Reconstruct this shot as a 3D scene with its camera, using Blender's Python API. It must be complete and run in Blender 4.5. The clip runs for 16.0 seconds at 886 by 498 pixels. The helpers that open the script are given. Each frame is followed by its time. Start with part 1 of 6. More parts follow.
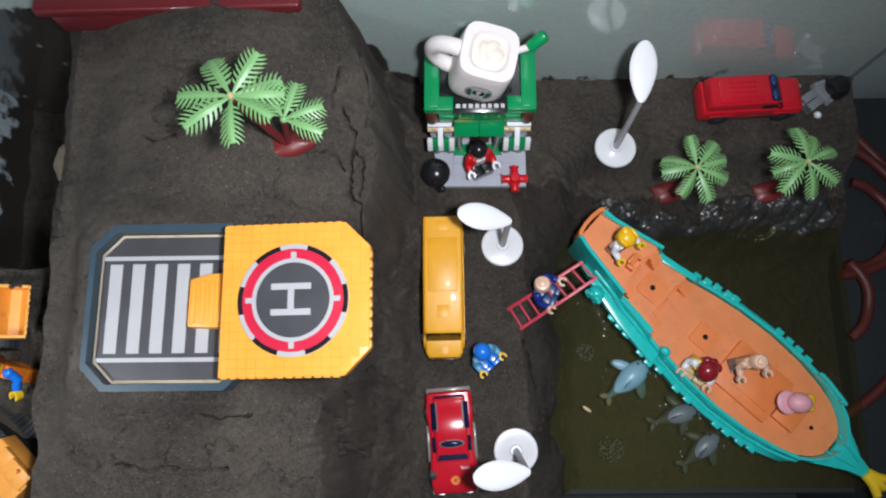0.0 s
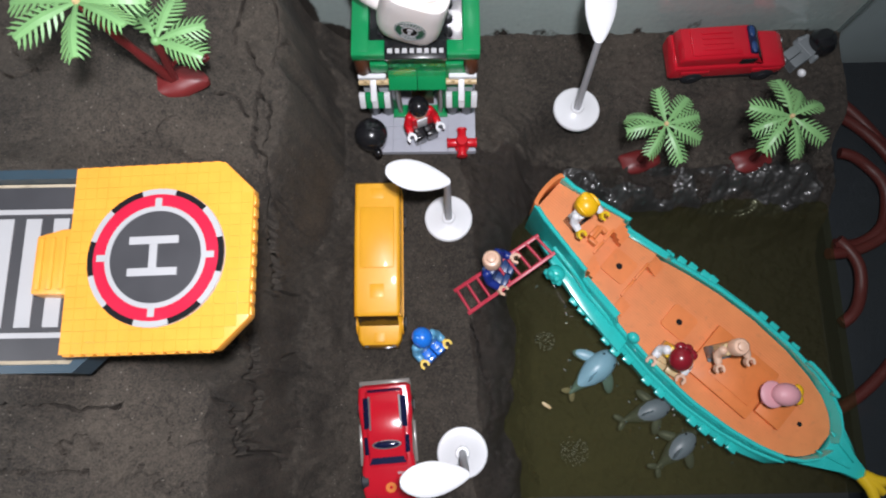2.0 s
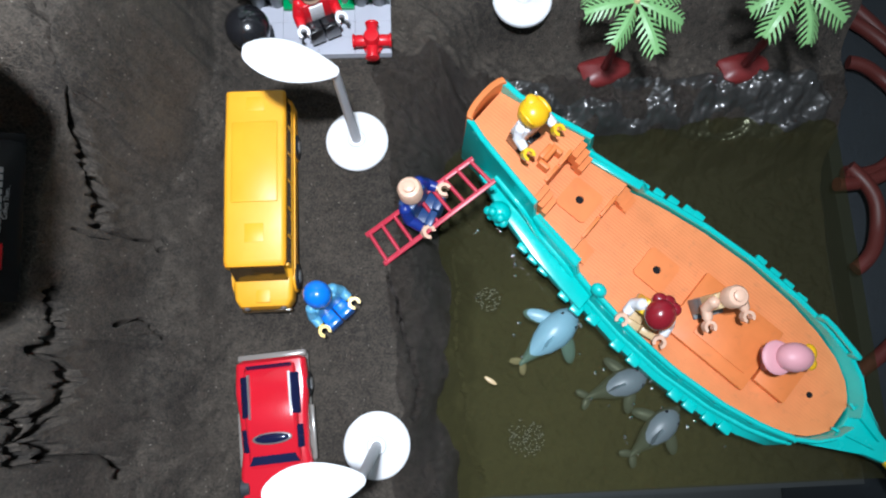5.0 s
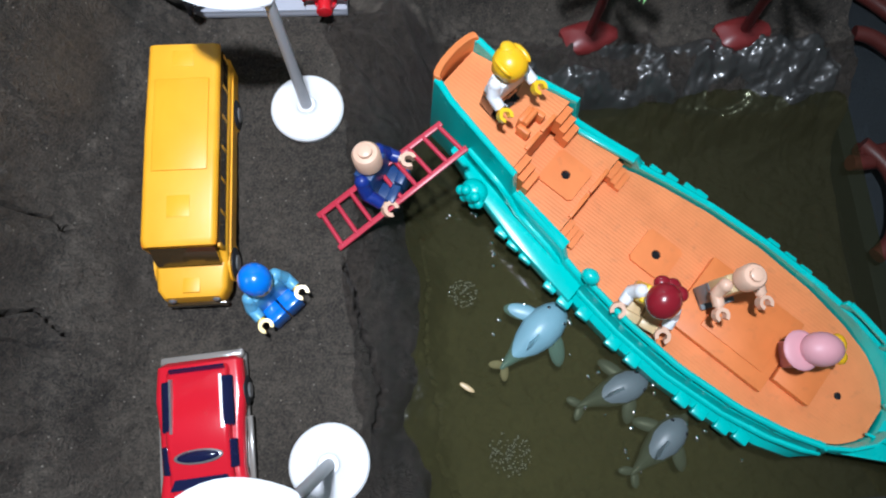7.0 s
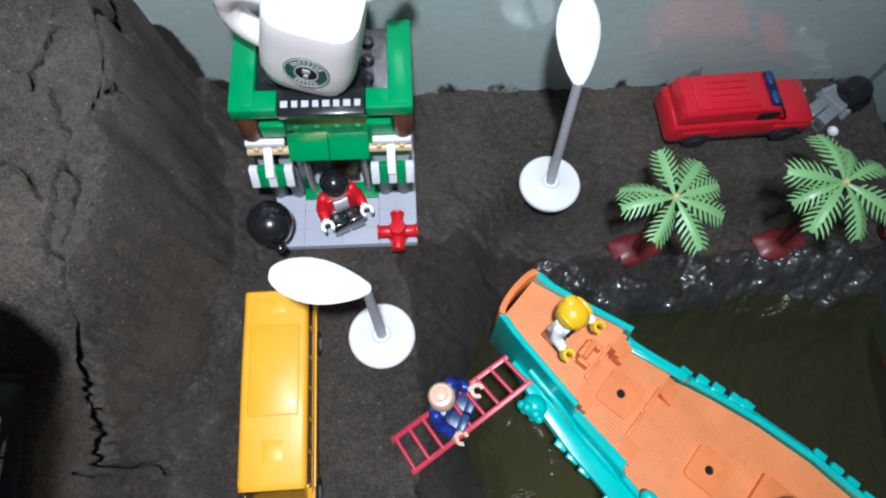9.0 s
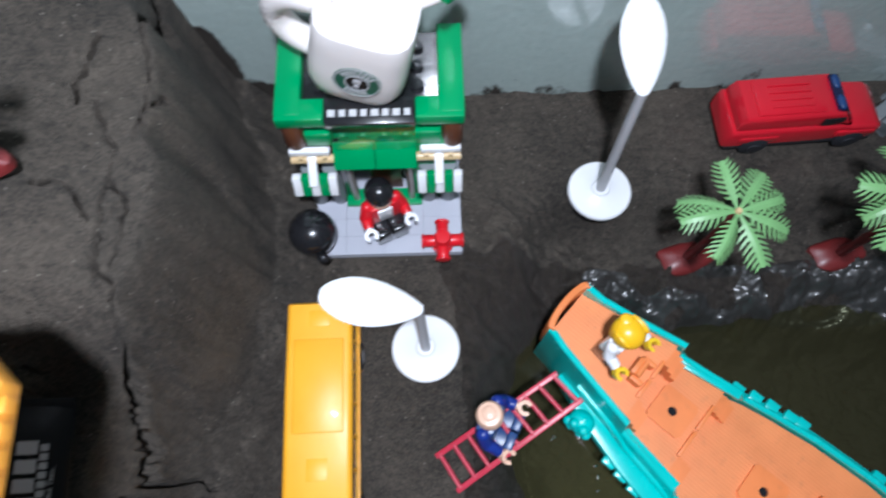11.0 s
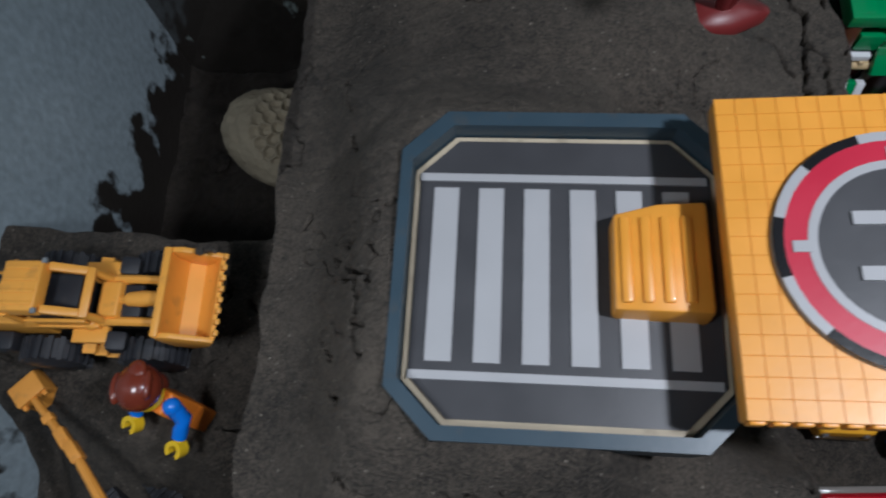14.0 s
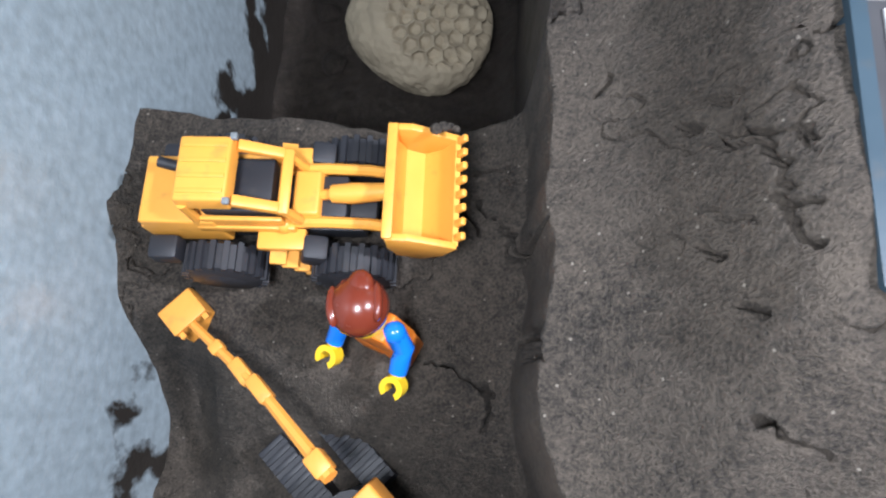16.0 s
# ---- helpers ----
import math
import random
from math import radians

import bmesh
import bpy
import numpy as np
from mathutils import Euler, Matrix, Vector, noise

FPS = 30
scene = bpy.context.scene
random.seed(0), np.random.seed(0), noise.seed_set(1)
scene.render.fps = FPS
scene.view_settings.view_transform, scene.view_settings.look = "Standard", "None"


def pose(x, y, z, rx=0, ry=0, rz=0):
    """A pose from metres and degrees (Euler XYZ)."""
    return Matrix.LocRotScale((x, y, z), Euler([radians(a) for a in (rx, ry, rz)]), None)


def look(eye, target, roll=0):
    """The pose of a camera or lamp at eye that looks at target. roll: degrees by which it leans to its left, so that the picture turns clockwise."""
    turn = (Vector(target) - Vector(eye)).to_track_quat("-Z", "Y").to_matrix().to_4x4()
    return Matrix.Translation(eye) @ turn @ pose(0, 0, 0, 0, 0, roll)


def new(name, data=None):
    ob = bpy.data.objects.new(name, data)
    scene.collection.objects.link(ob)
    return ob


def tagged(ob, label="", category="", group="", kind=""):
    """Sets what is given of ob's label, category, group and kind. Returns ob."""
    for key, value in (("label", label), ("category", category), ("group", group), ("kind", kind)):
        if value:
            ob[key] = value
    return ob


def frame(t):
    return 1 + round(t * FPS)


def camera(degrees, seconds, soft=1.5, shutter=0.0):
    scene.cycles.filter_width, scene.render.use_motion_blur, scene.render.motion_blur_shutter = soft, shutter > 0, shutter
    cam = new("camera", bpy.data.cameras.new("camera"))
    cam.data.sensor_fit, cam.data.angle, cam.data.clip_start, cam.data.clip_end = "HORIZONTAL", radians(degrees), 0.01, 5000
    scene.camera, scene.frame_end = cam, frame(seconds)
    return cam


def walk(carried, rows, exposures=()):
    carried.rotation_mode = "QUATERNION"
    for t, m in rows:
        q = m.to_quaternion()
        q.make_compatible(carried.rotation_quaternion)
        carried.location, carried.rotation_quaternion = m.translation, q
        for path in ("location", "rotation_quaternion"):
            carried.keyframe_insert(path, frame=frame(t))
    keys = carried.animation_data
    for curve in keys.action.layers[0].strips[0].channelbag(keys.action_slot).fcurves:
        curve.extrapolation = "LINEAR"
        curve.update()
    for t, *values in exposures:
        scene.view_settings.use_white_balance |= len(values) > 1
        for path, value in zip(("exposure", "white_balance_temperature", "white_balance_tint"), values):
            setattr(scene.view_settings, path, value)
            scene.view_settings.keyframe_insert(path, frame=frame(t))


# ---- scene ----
cam = camera(67.6, 16.0, soft=2.05, shutter=0.3)
PATH = [
    (0, 0.0102, 0.0018, 0.4308, 11.68, 1.39, -0.49),
    (0.5, 0.0239, -0.0022, 0.4181, 12.21, 1.41, -0.72),
    (1, 0.0310, -0.0058, 0.3983, 13.46, 0.64, -0.76),
    (1.5, 0.0373, -0.0084, 0.3855, 12.40, 1.15, -0.62),
    (2, 0.0382, -0.0106, 0.3727, 12.87, 0.46, -0.86),
    (2.5, 0.0530, -0.0099, 0.3572, 13.14, -0.16, -1.90),
    (3, 0.0555, -0.0086, 0.3441, 13.68, -2.17, -3.06),
    (3.5, 0.0600, -0.0147, 0.3285, 12.68, -1.14, -1.84),
    (4, 0.0617, -0.0183, 0.3130, 12.46, -1.19, -1.37),
    (4.5, 0.0666, -0.0181, 0.2969, 12.20, -0.92, -2.14),
    (5, 0.0670, -0.0143, 0.2806, 11.45, -1.38, -2.47),
    (5.2, 0.0668, -0.0160, 0.2729, 11.81, -2.14, -2.82),
    (7.3, 0.0748, -0.0270, 0.2337, 14.80, -2.59, -3.54),
    (7.5, 0.0726, -0.0232, 0.2383, 14.60, -1.68, -3.06),
    (8, 0.0581, -0.0083, 0.2595, 17.26, -1.40, -2.57),
    (8.5, 0.0559, 0.0127, 0.2704, 20.19, -1.20, -3.23),
    (8.7, 0.0558, 0.0195, 0.2732, 20.75, -1.28, -3.25),
    (10.8, 0.0570, 0.0489, 0.2678, 18.91, -0.64, -3.54),
    (11, 0.0453, 0.0427, 0.2681, 19.08, 0.05, -2.20),
    (11.5, 0.0125, 0.0292, 0.2721, 19.74, 1.61, -0.13),
    (12, -0.0249, 0.0179, 0.2702, 19.80, 1.67, 1.40),
    (12.5, -0.0542, 0.0097, 0.2746, 19.55, 2.05, 2.08),
    (13, -0.0755, 0.0040, 0.2763, 19.69, 2.53, 1.79),
    (13.5, -0.1011, -0.0033, 0.2731, 19.54, 2.61, 2.59),
    (14, -0.1338, -0.0081, 0.2753, 20.07, 3.85, 3.15),
    (14.5, -0.1627, -0.0163, 0.2610, 20.23, 3.98, 4.70),
    (15, -0.1850, -0.0147, 0.2459, 19.43, 3.67, 4.19),
    (15.5, -0.1985, -0.0111, 0.2390, 17.52, 3.53, 3.68),
    (16, -0.2096, -0.0130, 0.2299, 16.35, 2.96, 3.70),
]

EXPOSURES = [(0.0, -0.35, 6530, 9), (2.0, -0.15, 6730, 12), (4.0, 0.34, 6430, 8), (5.2, 0.42, 6130, 6), (8.0, 0.22, 6030, 6), (11.0, 0.17, 5980, 8), (11.5, 0.11, 5930, 7), (12.0, -0.95, 6130, 8), (12.5, -1.49, 6180, 8), (13.0, -1.56, 6180, 8), (13.5, -1.42, 6180, 8), (14.0, -1.1, 6180, 8), (14.5, -0.6, 6180, 8), (15.0, 0.18, 6130, 7), (15.5, 0.47, 6180, 8), (16.0, 0.65, 6230, 12)]
walk(cam, [(t, pose(x, y, z, rx, ry, rz)) for t, x, y, z, rx, ry, rz in PATH], EXPOSURES)

# ---- light: a torch above the tank, an added pit fill, and a dim room round it ----
world = bpy.data.worlds.new("dim_room")
scene.world = world
world.use_nodes = True
world.node_tree.nodes["Background"].inputs[0].default_value = (0.75, 0.88, 1.0, 1)
world.node_tree.nodes["Background"].inputs[1].default_value = 0.075


def spot_beam(name, at, target, watts, size, cone, tint):
    """A wide soft-edged spot beam, like a phone's torch."""
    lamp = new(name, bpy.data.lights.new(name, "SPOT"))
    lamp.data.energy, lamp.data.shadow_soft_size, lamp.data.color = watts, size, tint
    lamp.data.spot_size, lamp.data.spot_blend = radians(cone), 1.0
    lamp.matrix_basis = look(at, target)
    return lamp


spot_beam("torch_light", (0.052, 0.006, 0.442), (0.012, 0.06, 0), 9.9, 0.012, 112, (0.885, 0.915, 1.0))
# Second fixed lamp, added to fill the pit; only one torch exists.
spot_beam("pit_fill_light", (-0.232, -0.038, 0.285), (-0.242, 0.035, 0.06), 1.75, 0.02, 128, (0.885, 0.93, 1.0))


# ---- materials ----
def mat(name, col, rough=0.35, metal=0.0, coat=0.0, var=0.15, scale=90.0, bump=0.03, bscale=700.0, scuff=0.0, bdist=0.0008):
    """Plastic, paint or metal with blotches, fine grain and scuffs."""
    m = bpy.data.materials.new(name)
    m.use_nodes = True
    nt = m.node_tree
    b = nt.nodes["Principled BSDF"]
    co = nt.nodes.new("ShaderNodeTexCoord").outputs["Object"]
    n1 = nt.nodes.new("ShaderNodeTexNoise")
    n1.inputs["Scale"].default_value, n1.inputs["Detail"].default_value = scale, 5
    n2 = nt.nodes.new("ShaderNodeTexNoise")
    n2.inputs["Scale"].default_value, n2.inputs["Detail"].default_value = bscale, 3
    nt.links.new(co, n1.inputs["Vector"])
    nt.links.new(co, n2.inputs["Vector"])
    mix = nt.nodes.new("ShaderNodeMix")
    mix.data_type = "RGBA"
    mix.inputs[6].default_value = (*[c * (1 - var) for c in col], 1)
    mix.inputs[7].default_value = (*[min(1, c * (1 + var * 0.6)) for c in col], 1)
    nt.links.new(n1.outputs["Fac"], mix.inputs[0])
    out = mix.outputs[2]
    if scuff:
        ramp = nt.nodes.new("ShaderNodeMapRange")
        ramp.inputs[1].default_value, ramp.inputs[2].default_value, ramp.inputs[4].default_value = 0.58, 0.72, scuff
        n3 = nt.nodes.new("ShaderNodeTexNoise")
        n3.inputs["Scale"].default_value, n3.inputs["Detail"].default_value = scale * 2.3, 8
        nt.links.new(co, n3.inputs["Vector"])
        nt.links.new(n3.outputs["Fac"], ramp.inputs[0])
        dirt = nt.nodes.new("ShaderNodeMix")
        dirt.data_type = "RGBA"
        dirt.inputs[7].default_value = (0.09, 0.07, 0.05, 1)
        nt.links.new(ramp.outputs[0], dirt.inputs[0])
        nt.links.new(out, dirt.inputs[6])
        out = dirt.outputs[2]
    nt.links.new(out, b.inputs["Base Color"])
    rr = nt.nodes.new("ShaderNodeMapRange")
    rr.inputs[3].default_value, rr.inputs[4].default_value = rough * 0.75, min(1, rough * 1.3)
    nt.links.new(n1.outputs["Fac"], rr.inputs[0])
    nt.links.new(rr.outputs[0], b.inputs["Roughness"])
    b.inputs["Metallic"].default_value = metal
    b.inputs["Coat Weight"].default_value = coat
    if bump:
        bp = nt.nodes.new("ShaderNodeBump")
        bp.inputs["Strength"].default_value, bp.inputs["Distance"].default_value = bump, bdist
        nt.links.new(n2.outputs["Fac"], bp.inputs["Height"])
        nt.links.new(bp.outputs["Normal"], b.inputs["Normal"])
    return m


def soil_mat(name, dark, light, rough, bump, specks=True):
    m = bpy.data.materials.new(name)
    m.use_nodes = True
    nt = m.node_tree
    b = nt.nodes["Principled BSDF"]
    co = nt.nodes.new("ShaderNodeTexCoord").outputs["Object"]

    def noise_node(s, d, r=0.6):
        n = nt.nodes.new("ShaderNodeTexNoise")
        n.inputs["Scale"].default_value, n.inputs["Detail"].default_value, n.inputs["Roughness"].default_value = s, d, r
        nt.links.new(co, n.inputs["Vector"])
        return n.outputs["Fac"]
    big, fine, grit = noise_node(22, 6), noise_node(330, 6, 0.75), noise_node(1250, 3, 0.75)
    half = nt.nodes.new("ShaderNodeMath")
    half.operation = "MULTIPLY_ADD"
    half.inputs[1].default_value = 1.3
    nt.links.new(grit, half.inputs[0])
    nt.links.new(fine, half.inputs[2])
    add = nt.nodes.new("ShaderNodeMath")
    add.operation = "ADD"
    low = nt.nodes.new("ShaderNodeMath")
    low.operation = "MULTIPLY"
    low.inputs[1].default_value = 0.8
    nt.links.new(big, low.inputs[0])
    nt.links.new(low.outputs[0], add.inputs[0])
    nt.links.new(half.outputs[0], add.inputs[1])
    mr = nt.nodes.new("ShaderNodeMapRange")
    mr.inputs[1].default_value, mr.inputs[2].default_value = 1.28, 1.84
    nt.links.new(add.outputs[0], mr.inputs[0])
    mix = nt.nodes.new("ShaderNodeMix")
    mix.data_type = "RGBA"
    mix.inputs[6].default_value, mix.inputs[7].default_value = (*dark, 1), (*light, 1)
    nt.links.new(mr.outputs[0], mix.inputs[0])
    out = mix.outputs[2]
    if specks:
        vo = nt.nodes.new("ShaderNodeTexVoronoi")
        vo.inputs["Scale"].default_value = 420
        nt.links.new(co, vo.inputs["Vector"])
        lt = nt.nodes.new("ShaderNodeMath")
        lt.operation = "LESS_THAN"
        lt.inputs[1].default_value = 0.13
        nt.links.new(vo.outputs["Distance"], lt.inputs[0])
        sp = nt.nodes.new("ShaderNodeSeparateColor")
        nt.links.new(vo.outputs["Color"], sp.inputs[0])
        gt = nt.nodes.new("ShaderNodeMath")
        gt.operation = "GREATER_THAN"
        gt.inputs[1].default_value = 0.8
        nt.links.new(sp.outputs[0], gt.inputs[0])
        mu = nt.nodes.new("ShaderNodeMath")
        mu.operation = "MULTIPLY"
        nt.links.new(lt.outputs[0], mu.inputs[0])
        nt.links.new(gt.outputs[0], mu.inputs[1])
        sm = nt.nodes.new("ShaderNodeMix")
        sm.data_type = "RGBA"
        sm.inputs[7].default_value = (0.25, 0.22, 0.18, 1)
        nt.links.new(mu.outputs[0], sm.inputs[0])
        nt.links.new(out, sm.inputs[6])
        out = sm.outputs[2]
    nt.links.new(out, b.inputs["Base Color"])
    rr = nt.nodes.new("ShaderNodeMapRange")
    rr.inputs[3].default_value, rr.inputs[4].default_value = rough * 0.7, min(1, rough * 1.25)
    nt.links.new(fine, rr.inputs[0])
    nt.links.new(rr.outputs[0], b.inputs["Roughness"])
    h = nt.nodes.new("ShaderNodeMath")
    h.operation = "MULTIPLY_ADD"
    h.inputs[1].default_value = 1.1
    nt.links.new(grit, h.inputs[0])
    nt.links.new(fine, h.inputs[2])
    bp = nt.nodes.new("ShaderNodeBump")
    bp.inputs["Strength"].default_value, bp.inputs["Distance"].default_value = bump, 0.0017
    nt.links.new(h.outputs[0], bp.inputs["Height"])
    nt.links.new(bp.outputs["Normal"], b.inputs["Normal"])
    return m


def wall_mat(name, col, rough, smear_low, smear_high, brush, slope=0.0, bank=0.0):
    """Pale painted panel with soil smeared up from its foot."""
    m = mat(name, col, rough, var=0.14, scale=14, bump=0.3, bscale=240, coat=0.35)
    nt = m.node_tree
    b = nt.nodes["Principled BSDF"]
    old = b.inputs["Base Color"].links[0].from_socket
    co = nt.nodes.new("ShaderNodeTexCoord").outputs["Object"]
    n = nt.nodes.new("ShaderNodeTexNoise")
    n.inputs["Scale"].default_value, n.inputs["Detail"].default_value = 52, 9
    mp = nt.nodes.new("ShaderNodeMapping")
    mp.inputs["Scale"].default_value = brush
    nt.links.new(co, mp.inputs["Vector"])
    nt.links.new(mp.outputs[0], n.inputs["Vector"])
    sx = nt.nodes.new("ShaderNodeSeparateXYZ")
    nt.links.new(co, sx.inputs[0])
    hr = nt.nodes.new("ShaderNodeMapRange")
    hr.inputs[1].default_value, hr.inputs[2].default_value = smear_low, smear_high
    hr.inputs[3].default_value, hr.inputs[4].default_value = 0.32, -0.3
    up = nt.nodes.new("ShaderNodeMath")
    up.operation = "MULTIPLY_ADD"
    up.inputs[1].default_value = slope
    nt.links.new(sx.outputs["Y"], up.inputs[0])
    nt.links.new(sx.outputs["Z"], up.inputs[2])
    ramp, line = nt.nodes.new("ShaderNodeMapRange"), nt.nodes.new("ShaderNodeMath")
    ramp.inputs[1].default_value, ramp.inputs[2].default_value, ramp.inputs[4].default_value = -0.008, -0.075, bank
    line.operation = "SUBTRACT"
    nt.links.new(sx.outputs["X"], ramp.inputs[0])
    nt.links.new(up.outputs[0], line.inputs[0])
    nt.links.new(ramp.outputs[0], line.inputs[1])
    nt.links.new(line.outputs[0], hr.inputs[0])
    st2 = nt.nodes.new("ShaderNodeTexNoise")
    st2.inputs["Scale"].default_value, st2.inputs["Detail"].default_value = 330, 3
    mp2 = nt.nodes.new("ShaderNodeMapping")
    mp2.inputs["Scale"].default_value = (1, 1, 0.75)
    nt.links.new(co, mp2.inputs["Vector"])
    nt.links.new(mp2.outputs[0], st2.inputs["Vector"])
    sr = nt.nodes.new("ShaderNodeMapRange")
    sr.inputs[1].default_value, sr.inputs[2].default_value, sr.inputs[3].default_value, sr.inputs[4].default_value = 0.3, 0.7, 0.8, 1.14
    nt.links.new(st2.outputs["Fac"], sr.inputs[0])
    tone = nt.nodes.new("ShaderNodeMix")
    tone.data_type, tone.blend_type = "RGBA", "MULTIPLY"
    tone.inputs[0].default_value = 0.8 if slope else 0.25
    nt.links.new(old, tone.inputs[6])
    nt.links.new(sr.outputs[0], tone.inputs[7])
    old = tone.outputs[2]
    ad = nt.nodes.new("ShaderNodeMath")
    nt.links.new(n.outputs["Fac"], ad.inputs[0])
    nt.links.new(hr.outputs[0], ad.inputs[1])
    st = nt.nodes.new("ShaderNodeMapRange")
    st.inputs[1].default_value, st.inputs[2].default_value = 0.6, 0.66
    nt.links.new(ad.outputs[0], st.inputs[0])
    mix = nt.nodes.new("ShaderNodeMix")
    mix.data_type = "RGBA"
    mix.inputs[7].default_value = (0.035, 0.03, 0.026, 1)
    nt.links.new(st.outputs[0], mix.inputs[0])
    nt.links.new(old, mix.inputs[6])
    nt.links.new(mix.outputs[2], b.inputs["Base Color"])
    return m


def clear_mat(name, tint, gloss=0.0, rough=0.02, wave=0.0):
    """Thin clear sheet: tinted, with a weak mirror on its face."""
    m = bpy.data.materials.new(name)
    m.use_nodes = True
    nt = m.node_tree
    nt.nodes.remove(nt.nodes["Principled BSDF"])
    tr, gl, mx = (nt.nodes.new(k) for k in ("ShaderNodeBsdfTransparent", "ShaderNodeBsdfGlossy", "ShaderNodeMixShader"))
    tr.inputs[0].default_value = (*tint, 1)
    gl.inputs["Roughness"].default_value = rough
    fr = nt.nodes.new("ShaderNodeFresnel")
    fr.inputs[0].default_value = 1.33
    if gloss:
        mx.inputs[0].default_value = gloss
    else:
        nt.links.new(fr.outputs[0], mx.inputs[0])
    nt.links.new(tr.outputs[0], mx.inputs[1])
    nt.links.new(gl.outputs[0], mx.inputs[2])
    if wave:
        co = nt.nodes.new("ShaderNodeTexCoord").outputs["Object"]
        n = nt.nodes.new("ShaderNodeTexNoise")
        n.inputs["Scale"].default_value, n.inputs["Detail"].default_value = 45, 3
        nt.links.new(co, n.inputs["Vector"])
        bp = nt.nodes.new("ShaderNodeBump")
        bp.inputs["Strength"].default_value, bp.inputs["Distance"].default_value = wave, 0.002
        nt.links.new(n.outputs["Fac"], bp.inputs["Height"])
        nt.links.new(bp.outputs["Normal"], gl.inputs["Normal"])
        nt.links.new(bp.outputs["Normal"], fr.inputs["Normal"])
    nt.links.new(mx.outputs[0], nt.nodes["Material Output"].inputs[0])
    return m


SOIL = soil_mat("packed_soil", (0.0178, 0.0146, 0.0118), (0.116, 0.094, 0.073), 0.85, 0.85)
MUD = soil_mat("wet_mud", (0.018, 0.015, 0.0125), (0.082, 0.066, 0.054), 0.4, 1.0, False)
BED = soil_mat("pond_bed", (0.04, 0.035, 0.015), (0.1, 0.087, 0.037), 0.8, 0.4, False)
# Torch falloff painted into the bed: its colour darkens away from one point.
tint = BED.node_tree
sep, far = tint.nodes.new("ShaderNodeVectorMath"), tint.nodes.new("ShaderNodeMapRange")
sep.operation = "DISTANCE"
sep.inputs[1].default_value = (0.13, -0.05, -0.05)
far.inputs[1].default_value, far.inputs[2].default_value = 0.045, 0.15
bed_falloff = tint.nodes.new("ShaderNodeMix")
bed_falloff.data_type = "RGBA"
bed_falloff.inputs[7].default_value = (0.026, 0.021, 0.0135, 1)
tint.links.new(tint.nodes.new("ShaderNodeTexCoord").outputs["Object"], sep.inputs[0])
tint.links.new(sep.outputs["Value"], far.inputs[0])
tint.links.new(far.outputs[0], bed_falloff.inputs[0])
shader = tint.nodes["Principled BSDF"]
tint.links.new(shader.inputs["Base Color"].links[0].from_socket, bed_falloff.inputs[6])
tint.links.new(bed_falloff.outputs[2], shader.inputs["Base Color"])
WALL_BACK = wall_mat("pale_green_panel", (0.42, 0.5, 0.475), 0.2, -0.022, 0.034, (1, 1, 0.6), 0.0, 0.112)
WALL_BACK.node_tree.nodes["Principled BSDF"].inputs["Coat Weight"].default_value = 0.9
WALL_BACK.node_tree.nodes["Principled BSDF"].inputs["Coat Roughness"].default_value = 0.035
WALL_BACK.node_tree.nodes["Principled BSDF"].inputs["Coat IOR"].default_value = 1.95
WALL_LEFT = wall_mat("pale_blue_panel", (0.41, 0.49, 0.535), 0.36, -0.07, 0.03, (1, 1, 0.7), 0.15, 0.06)
GLASS = clear_mat("tank_glass", (0.93, 0.97, 0.95), 0.03)
WATER = clear_mat("pond_water", (0.58, 0.6, 0.4), rough=0.03, wave=0.25)
nt = WATER.node_tree
murk, cloud = nt.nodes.new("ShaderNodeBsdfDiffuse"), nt.nodes.new("ShaderNodeMixShader")
murk.inputs[0].default_value, cloud.inputs[0].default_value = (0.051, 0.047, 0.02, 1), 0.5
clear = [n for n in nt.nodes if n.type == "BSDF_TRANSPARENT"][0]
top = [n for n in nt.nodes if n.type == "MIX_SHADER" and n != cloud][0]
# Murk weakens with distance, painting the torch's falloff into the water's colour.
near, fall = nt.nodes.new("ShaderNodeVectorMath"), nt.nodes.new("ShaderNodeMapRange")
near.operation, near.inputs[1].default_value = "DISTANCE", (0.13, -0.06, -0.036)
fall.inputs[1].default_value, fall.inputs[2].default_value, fall.inputs[3].default_value, fall.inputs[4].default_value = 0.03, 0.17, 0.55, 0.22
nt.links.new(nt.nodes.new("ShaderNodeTexCoord").outputs["Object"], near.inputs[0])
nt.links.new(near.outputs["Value"], fall.inputs[0])
nt.links.new(fall.outputs[0], cloud.inputs[0])
nt.links.new(clear.outputs[0], cloud.inputs[1])
nt.links.new(murk.outputs[0], cloud.inputs[2])
nt.links.new(cloud.outputs[0], top.inputs[1])
BLACKOUT = mat("dark_floor", (0.03, 0.03, 0.032), 0.7)
YELLOW = mat("yellow_plastic", (0.86, 0.36, 0.045), 0.38, scuff=0.05, coat=0.2)
BUSYEL = mat("bus_yellow", (0.88, 0.41, 0.02), 0.42, coat=0.05)
LOADER = mat("loader_orange", (0.85, 0.38, 0.06), 0.4, scuff=0.25)
DIGGER = mat("digger_orange", (0.84, 0.35, 0.06), 0.42, scuff=0.2)
ORANGE = mat("orange_deck_plastic", (0.8, 0.228, 0.06), 0.5, var=0.22, scuff=0.12)
TEAL = mat("teal_hull_plastic", (0.02, 0.56, 0.52), 0.25, coat=0.4, scuff=0.05)
RED = mat("red_enamel", (0.6, 0.01, 0.025), 0.18, coat=0.8, var=0.1)
REDPL = mat("red_plastic", (0.65, 0.01, 0.02), 0.3)
PINKRED = mat("ladder_red", (0.5, 0.03, 0.06), 0.35)
